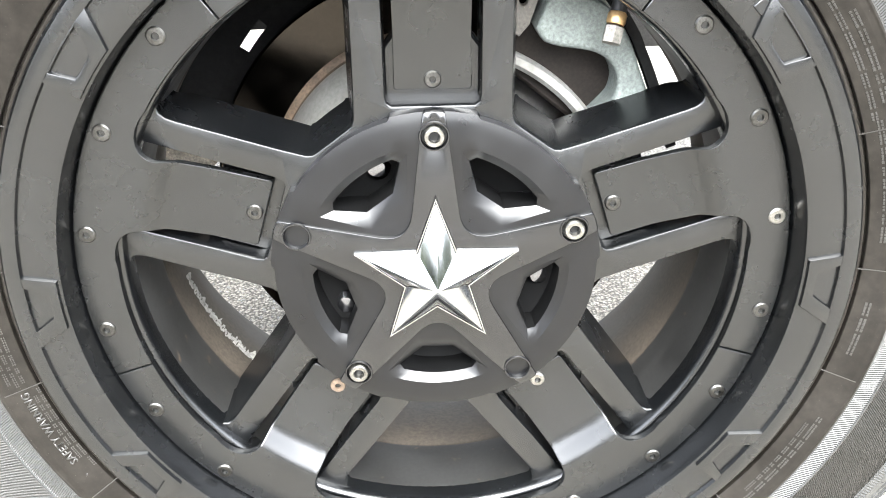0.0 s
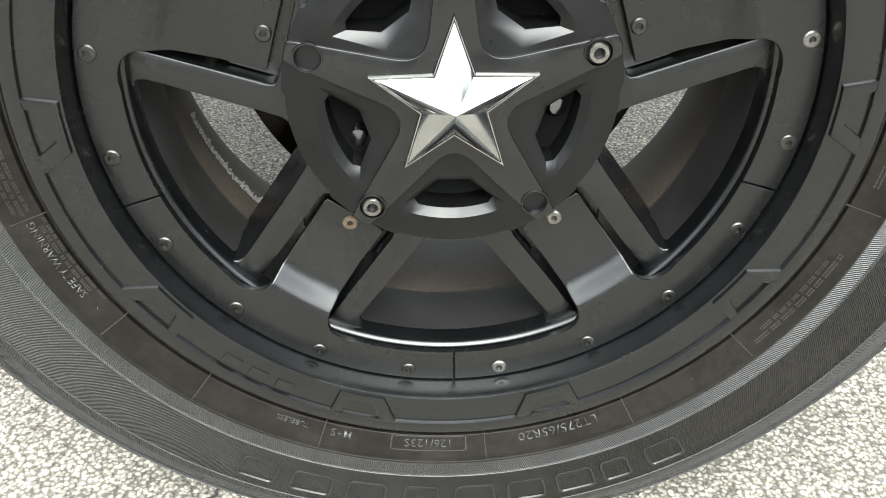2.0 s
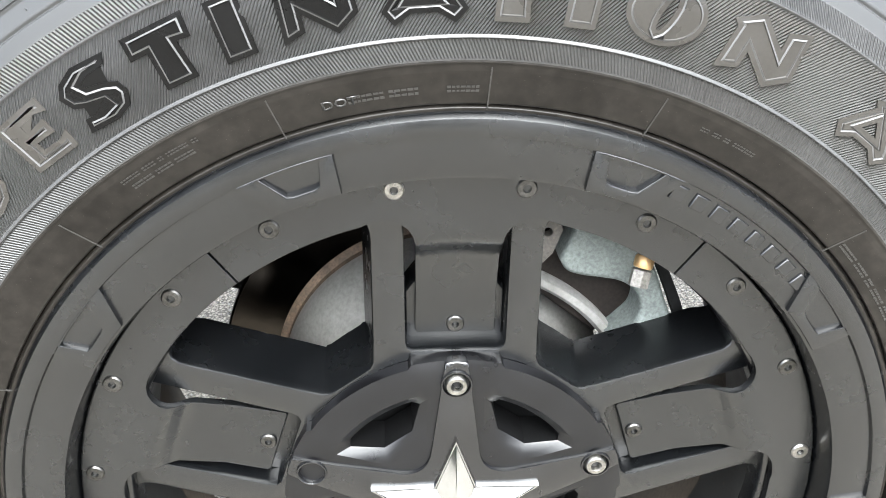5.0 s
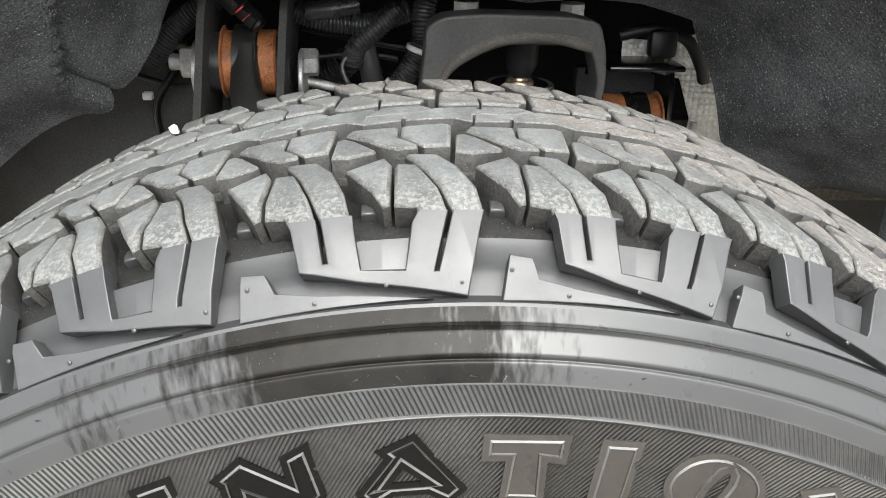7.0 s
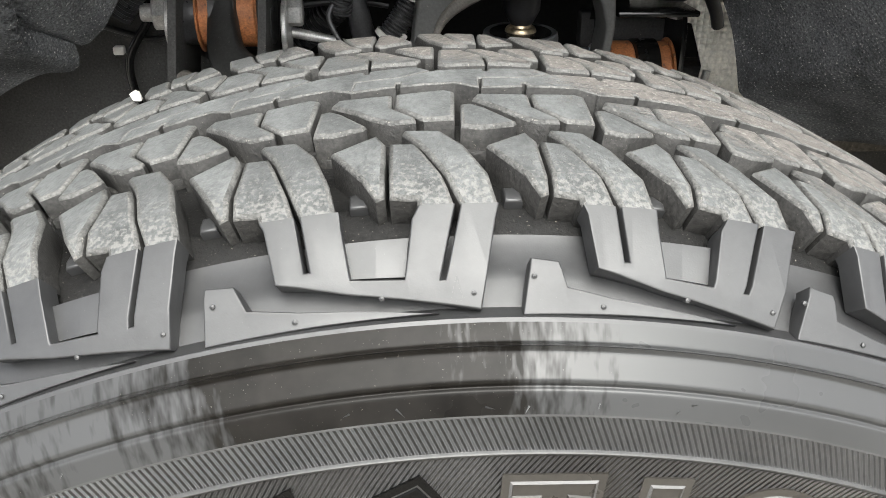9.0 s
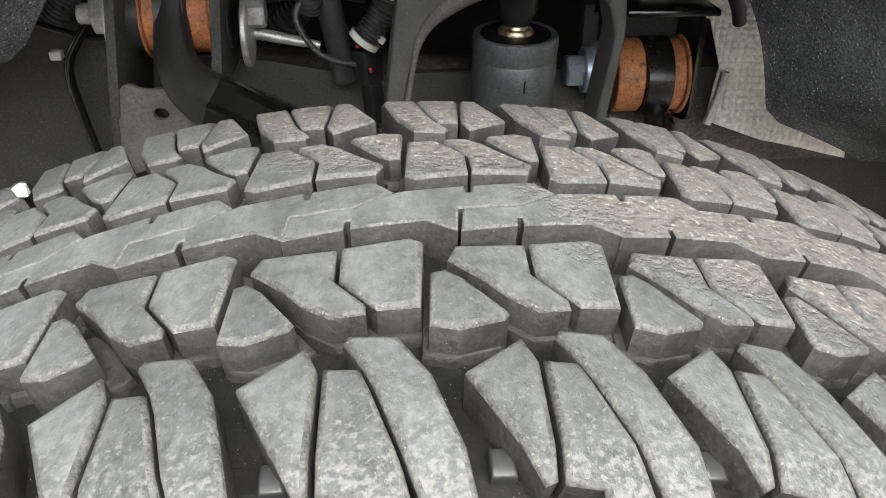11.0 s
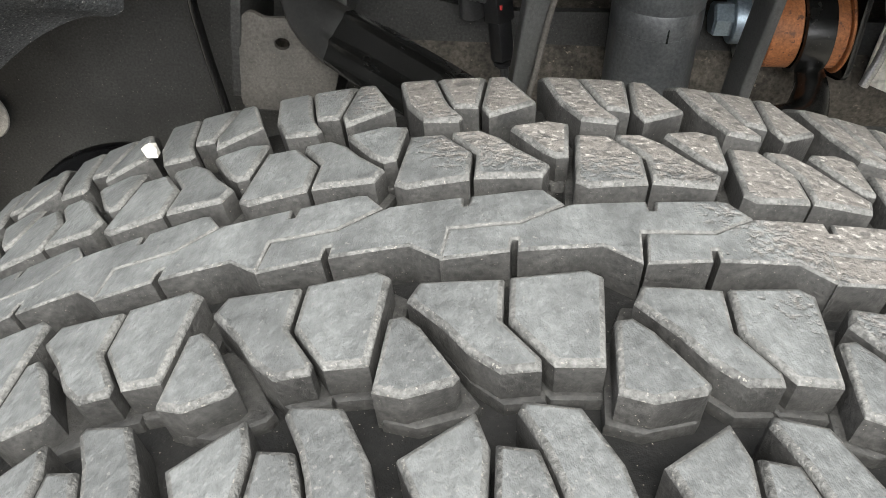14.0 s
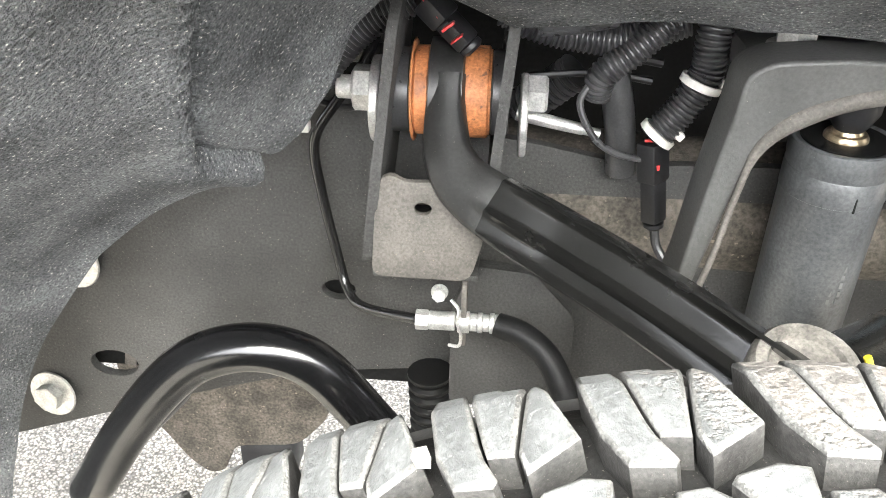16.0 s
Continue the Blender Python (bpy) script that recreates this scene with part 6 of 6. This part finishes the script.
def build_sway_bar():
    bar = thing("sway_bar", (-.3, .45, .5), "glossy black curved sway bar tube", "sway bar")
    part("tube", tube([(-.412, .60, .500), (-.424, .52, .512), (-.421, .464, .522), (-.408, .450, .541), (-.371, .450, .599), (-.332, .450, .645), (-.300, .450, .663), (-.268, .450, .665), (-.240, .450, .651), (-.209, .450, .611), (-.165, .450, .548), (-.150, .46, .50)], .0158, 26, 8), SWAY, bar)


def build_brake_line():
    line = thing("brake_line", (-.24, .60, .58), "thin black brake line with zinc fitting and hose", "brake line")
    part("pipe", tube([(-.222, .66, .835), (-.235, .63, .800), (-.255, .62, .772), (-.275, .62, .738), (-.272, .62, .694), (-.261, .62, .632), (-.252, .610, .608), (-.236, .595, .603), (-.189, .556, .621)], .0042, 12, 8), BLACK_COAT, line)
    z, y = .6235, .553
    for x0, x1, r, nm, n in ((-.190, -.180, .0078, "pipe_nut", 6), (-.180, -.160, .0072, "fitting", 24), (-.158, -.149, .0085, "ring", 24), (-.149, -.143, .0068, "ferrule", 24), (-.143, -.139, .0078, "ferrule", 24), (-.139, -.134, .0066, "ferrule", 24), (-.134, -.130, .0078, "ferrule", 24), (-.130, -.126, .0070, "ferrule", 24)):
        bm = bmesh.new()
        cylinder_x(bm, x0, x1, r, y, z, n, .0006)
        part(nm, bm, STEEL, line, "zinc steel " + nm.replace("_", " "))
    part("spring_clip", tube([(-.163, .545, .648), (-.157, .541, .642), (-.158, .540, .632), (-.155, .540, .622), (-.156, .541, .610), (-.164, .545, .607)], .0013, 8, 6), STEEL, line, "bent wire clip")
    bm = bmesh.new()
    box(bm, .004, .024, .055, Matrix.Translation((-.1535, .560, .632)), .001)
    part("clip_plate", bm, BRACKET_PAINT, line)
    part("hose", tube([(-.128, .553, .6225), (-.108, .545, .620), (-.088, .532, .608), (-.074, .515, .580), (-.066, .50, .53), (-.060, .49, .47)], .0098, 16, 8), DARK_HOSE, line, "black rubber brake hose")
    for i in range(5):
        bm = bmesh.new()
        box(bm, .0026, .0006, .0030, Matrix.Translation((-.112 + i * .0052, .5385 - i * .0025, .622 - i * .0028)), 0)
        part("print_bar", bm, MARK_PALE, line)
    tab = thing("wire_tab", (-.283, .62, .745), "small white plastic wire tab beside the liner", "clip")
    bm = bmesh.new()
    box(bm, .010, .010, .008, Matrix.Translation((-.283, .62, .749)), .0015)
    part("tab", bm, WHITE_TIE, tab)


def build_harness():
    loom = thing("wiring_harness", (-.05, .62, .75), "black corrugated wiring harness with taped branches", "wiring harness")
    part("conduit", tube([(.010, .605, .862), (.006, .60, .835), (.005, .60, .808), (-.007, .60, .783), (-.024, .60, .760)], .0108, 16, 8, .0013, .0037), HOSE_RUBBER, loom)
    part("conduit", tube([(-.135, .62, .842), (-.112, .62, .832), (-.082, .62, .826), (-.048, .62, .825), (-.008, .625, .838)], .0105, 16, 8, .0013, .0037), HOSE_RUBBER, loom)
    part("conduit", tube([(-.020, .615, .842), (-.043, .61, .820), (-.063, .61, .802), (-.066, .615, .785)], .0098, 16, 8, .0012, .0037), HOSE_RUBBER, loom)
    part("conduit", tube([(-.272, .60, .785), (-.249, .60, .814), (-.226, .60, .836), (-.195, .60, .854)], .0105, 16, 8, .0013, .0037), HOSE_RUBBER, loom)
    part("conduit", tube([(-.075, .70, .775), (-.098, .71, .752), (-.12, .72, .735)], .014, 16, 8, .0022, .0060), HOSE_RUBBER, loom)
    part("tape_wrap", tube([(-.110, .605, .838), (-.085, .600, .842), (-.060, .605, .846)], .0095, 14, 6), SHINY_TAPE, loom)
    part("trunk", tube([(-.057, .622, .808), (-.049, .622, .777), (-.043, .625, .745), (-.040, .63, .72)], .0115, 16, 6), HOSE_RUBBER, loom)
    part("strap", tube([(-.068, .61, .800), (-.078, .606, .782), (-.066, .604, .757), (-.048, .606, .744), (-.025, .61, .738)], .0026, 10, 6), SHINY_TAPE, loom)
    part("branch", tube([(-.012, .608, .685), (-.008, .604, .668), (.004, .595, .655), (.023, .58, .646)], .0036, 10, 6), HOSE_RUBBER, loom)
    part("taped_end", tube([(.018, .582, .650), (.026, .575, .644), (.036, .562, .636)], .0062, 12, 5, .0008, .004), SHINY_TAPE, loom)
    part("thin_wire", tube([(-.125, .68, .812), (-.07, .68, .80), (-.01, .68, .79)], .0035, 8, 5), BLACK_PLASTIC, loom)
    part("thin_wire", tube([(-.12, .66, .782), (-.06, .66, .787), (-.02, .66, .782)], .0030, 8, 5), BLACK_PLASTIC, loom)
    part("thin_wire", tube([(-.31, .66, .765), (-.26, .655, .752), (-.235, .65, .762), (-.222, .64, .78)], .0030, 8, 6), BLACK_PLASTIC, loom)
    part("sheathed_cable", tube([(-.285, .66, .805), (-.25, .655, .797), (-.225, .65, .80)], .007, 12, 5), DULL_STEEL, loom)
    bolt_like = thing("link_rod", (-.09, .63, .75), "pale metal rod with rounded end", "rod")
    part("shaft", tube([(-.122, .625, .765), (-.095, .622, .760), (-.072, .620, .756)], lambda t: .0055 - .0012 * t, 14, 5), STEEL, bolt_like)
    part("tip", tube([(-.073, .620, .756), (-.066, .620, .7545), (-.060, .620, .753)], .0036, 12, 4), STEEL, bolt_like)
    for at, way, r in (((.0028, .60, .8015), (.35, 0, 1), .0135), ((-.0215, .60, .763), (.6, 0, .8), .0125)):
        tie = thing("cable_tie", at, "white nylon cable tie round the conduit", "cable tie", "cable ties")
        bm = bmesh.new()
        spin(bm, [(r, -.003), (r + .0015, -.0025), (r + .0015, .0025), (r, .003), (r, -.003)], aim(at, way), 24)
        bmesh.ops.recalc_face_normals(bm, faces=bm.faces)
        part("band", bm, WHITE_TIE, tie)
        bm = bmesh.new()
        box(bm, .007, .006, .006, aim(Vector(at) + Vector((r + .002, -.004, .001)), way), .001)
        part("lock", bm, WHITE_TIE, tie)
    for pts, wide, stripe in (([(-.0215, .612, .752), (-.0165, .610, .722), (-.0125, .608, .684)], .0098, True), ([(-.186, .578, .858), (-.172, .574, .842), (-.155, .572, .829)], .0095, False)):
        plug = thing("connector", pts[1], "black plastic plug connector with red lock", "connector", "connectors")
        a, b, c = (Vector(p) for p in pts)
        way = c - a
        m = aim(a, way, 20)
        bm = bmesh.new()
        box(bm, wide * 2, wide * 1.7, way.length * .45, m @ Matrix.Translation((0, 0, way.length * .22)), .002)
        part("socket", bm, BLACK_PLASTIC, plug)
        bm = bmesh.new()
        box(bm, wide * 1.6, wide * 1.4, way.length * .5, m @ Matrix.Translation((0, 0, way.length * .68)), .002)
        part("plug_body", bm, BLACK_PLASTIC, plug)
        bm = bmesh.new()
        spin(bm, [(.0055, 0), (.0078, .001), (.0078, .004), (.0055, .006), (0, .006)], aim(a + way * .93, way), 16)
        bmesh.ops.recalc_face_normals(bm, faces=bm.faces)
        part("cable_seal", bm, BLACK_PLASTIC, plug)
        for k, (w, h) in enumerate(((1.7, .0022), (.5, .004))):
            bm = bmesh.new()
            at = a + way * (.04 + .30 * k)
            box(bm, wide * w, .0022, h, Matrix.Translation(at + Vector((0, -wide * .95, wide * .75 if stripe else wide * .1))) @ Matrix.Rotation(radians(0 if stripe else 42), 4, "Y"), .0004)
            part("red_lock", bm, RED_LOCK, plug)
        if not stripe:
            for at, tall in (((-.1697, .556, .8462), .0017), ((-.1640, .556, .8385), .0011)):
                bm = bmesh.new()
                box(bm, .0095, .006, tall, Matrix.Translation(at) @ Matrix.Rotation(radians(-38), 4, "Y"), .0004)
                part("red_lock", bm, RED_LOCK, plug)


def build_shield():
    shield = thing("heat_shield", (.32, .66, .70), "embossed silver foil heat shield with dimpled weave", "heat shield")
    bm = bmesh.new()
    pts = [(.225, .808), (.284, .805), (.34, .83), (.40, .78), (.44, .70), (.455, .622), (.424, .630), (.363, .645), (.303, .667), (.310, .719), (.292, .765), (.225, .78)]
    bm = plate_bm(pts, [], .002)
    bmesh.ops.triangulate(bm, faces=bm.faces)
    bmesh.ops.subdivide_edges(bm, edges=bm.edges, cuts=3, use_grid_fill=True)
    moved(bm, lambda c: Vector((c.x, .642 + .008 * noise.noise(Vector((c.x * 16, c.y * 16, 0))) - c.z, c.y)))
    part("foil", bm, FOIL, shield)
    part("folded_edge", tube([(.301, .632, .667), (.307, .632, .69), (.311, .632, .718)], .0042, 10, 4), STEEL, shield, "bright folded edge")
    strap = thing("hose_clamp", (.27, .64, .80), "black plastic hose clamp above the foil", "clamp")
    part("band", tube([(.215, .62, .815), (.25, .615, .822), (.285, .615, .812), (.305, .62, .785), (.315, .63, .765)], .0065, 12, 6), BLACK_PLASTIC, strap)
    bm = bmesh.new()
    box(bm, .03, .02, .03, Matrix.Translation((.258, .61, .808)), .006, 2)
    part("clip", bm, BLACK_PLASTIC, strap)


def build_pebble():
    bm = bmesh.new()
    bmesh.ops.create_icosphere(bm, subdivisions=1, radius=.0032)
    moved(bm, lambda c: c * (1 + .6 * noise.noise(c * 330)))
    pebble = part("pebble", bm, PEBBLE, None, "", smooth=0, m=Matrix.Translation(polar(.4285, 110.6, .200)))
    tagged(pebble, "small white pebble wedged in the tread groove", "stone")


BLUE_ZINC = material("blue_zinc", (0.33, 0.40, 0.45), 0.4, 0.7, vary=0.2, fine=500, coarse=60)
TOWER_PAINT = material("dusty_black_casting", (0.060, 0.060, 0.058), 0.5, vary=0.2, fine=450, coarse=22, bump=0.0004, bump_scale=380, spots=(0.26, 0.24, 0.21), spot_scale=520, spot_cut=0.735)
BRASS_RING = material("brassy_seal", (0.45, 0.36, 0.24), 0.35, 0.9, vary=0.3, fine=300, coarse=80)
SHOCK_STAMP = material("stamped_mark", (0.13, 0.13, 0.13), 0.6, vary=0.1)
MARK_PALE = material("pale_print", (0.35, 0.34, 0.32), 0.7, vary=0.1)
SHINY_TAPE = material("black_vinyl_tape", (0.045, 0.045, 0.047), 0.3, vary=0.25, fine=400, coarse=90, bump=0.0008, bump_scale=260)
SWAY = material("gloss_black_tube", (0.0035, 0.0035, 0.0038), 0.20, coat=0.15, vary=0.2, fine=500, coarse=30, spots=(0.10, 0.09, 0.08), spot_scale=800, spot_cut=0.75)
PEBBLE = material("white_pebble", (0.32, 0.305, 0.275), 0.85, vary=0.2, fine=900, coarse=200)

build_ground()
build_backdrop()
build_liner()
build_frame()
build_pivot_front()
build_pivot_rear()
build_arm()
build_tower()
build_sway_bar()
build_brake_line()
build_harness()
build_shield()
build_wheel()
build_brake()
build_pebble()
tyre = build_tyre()
build_writing(tyre)
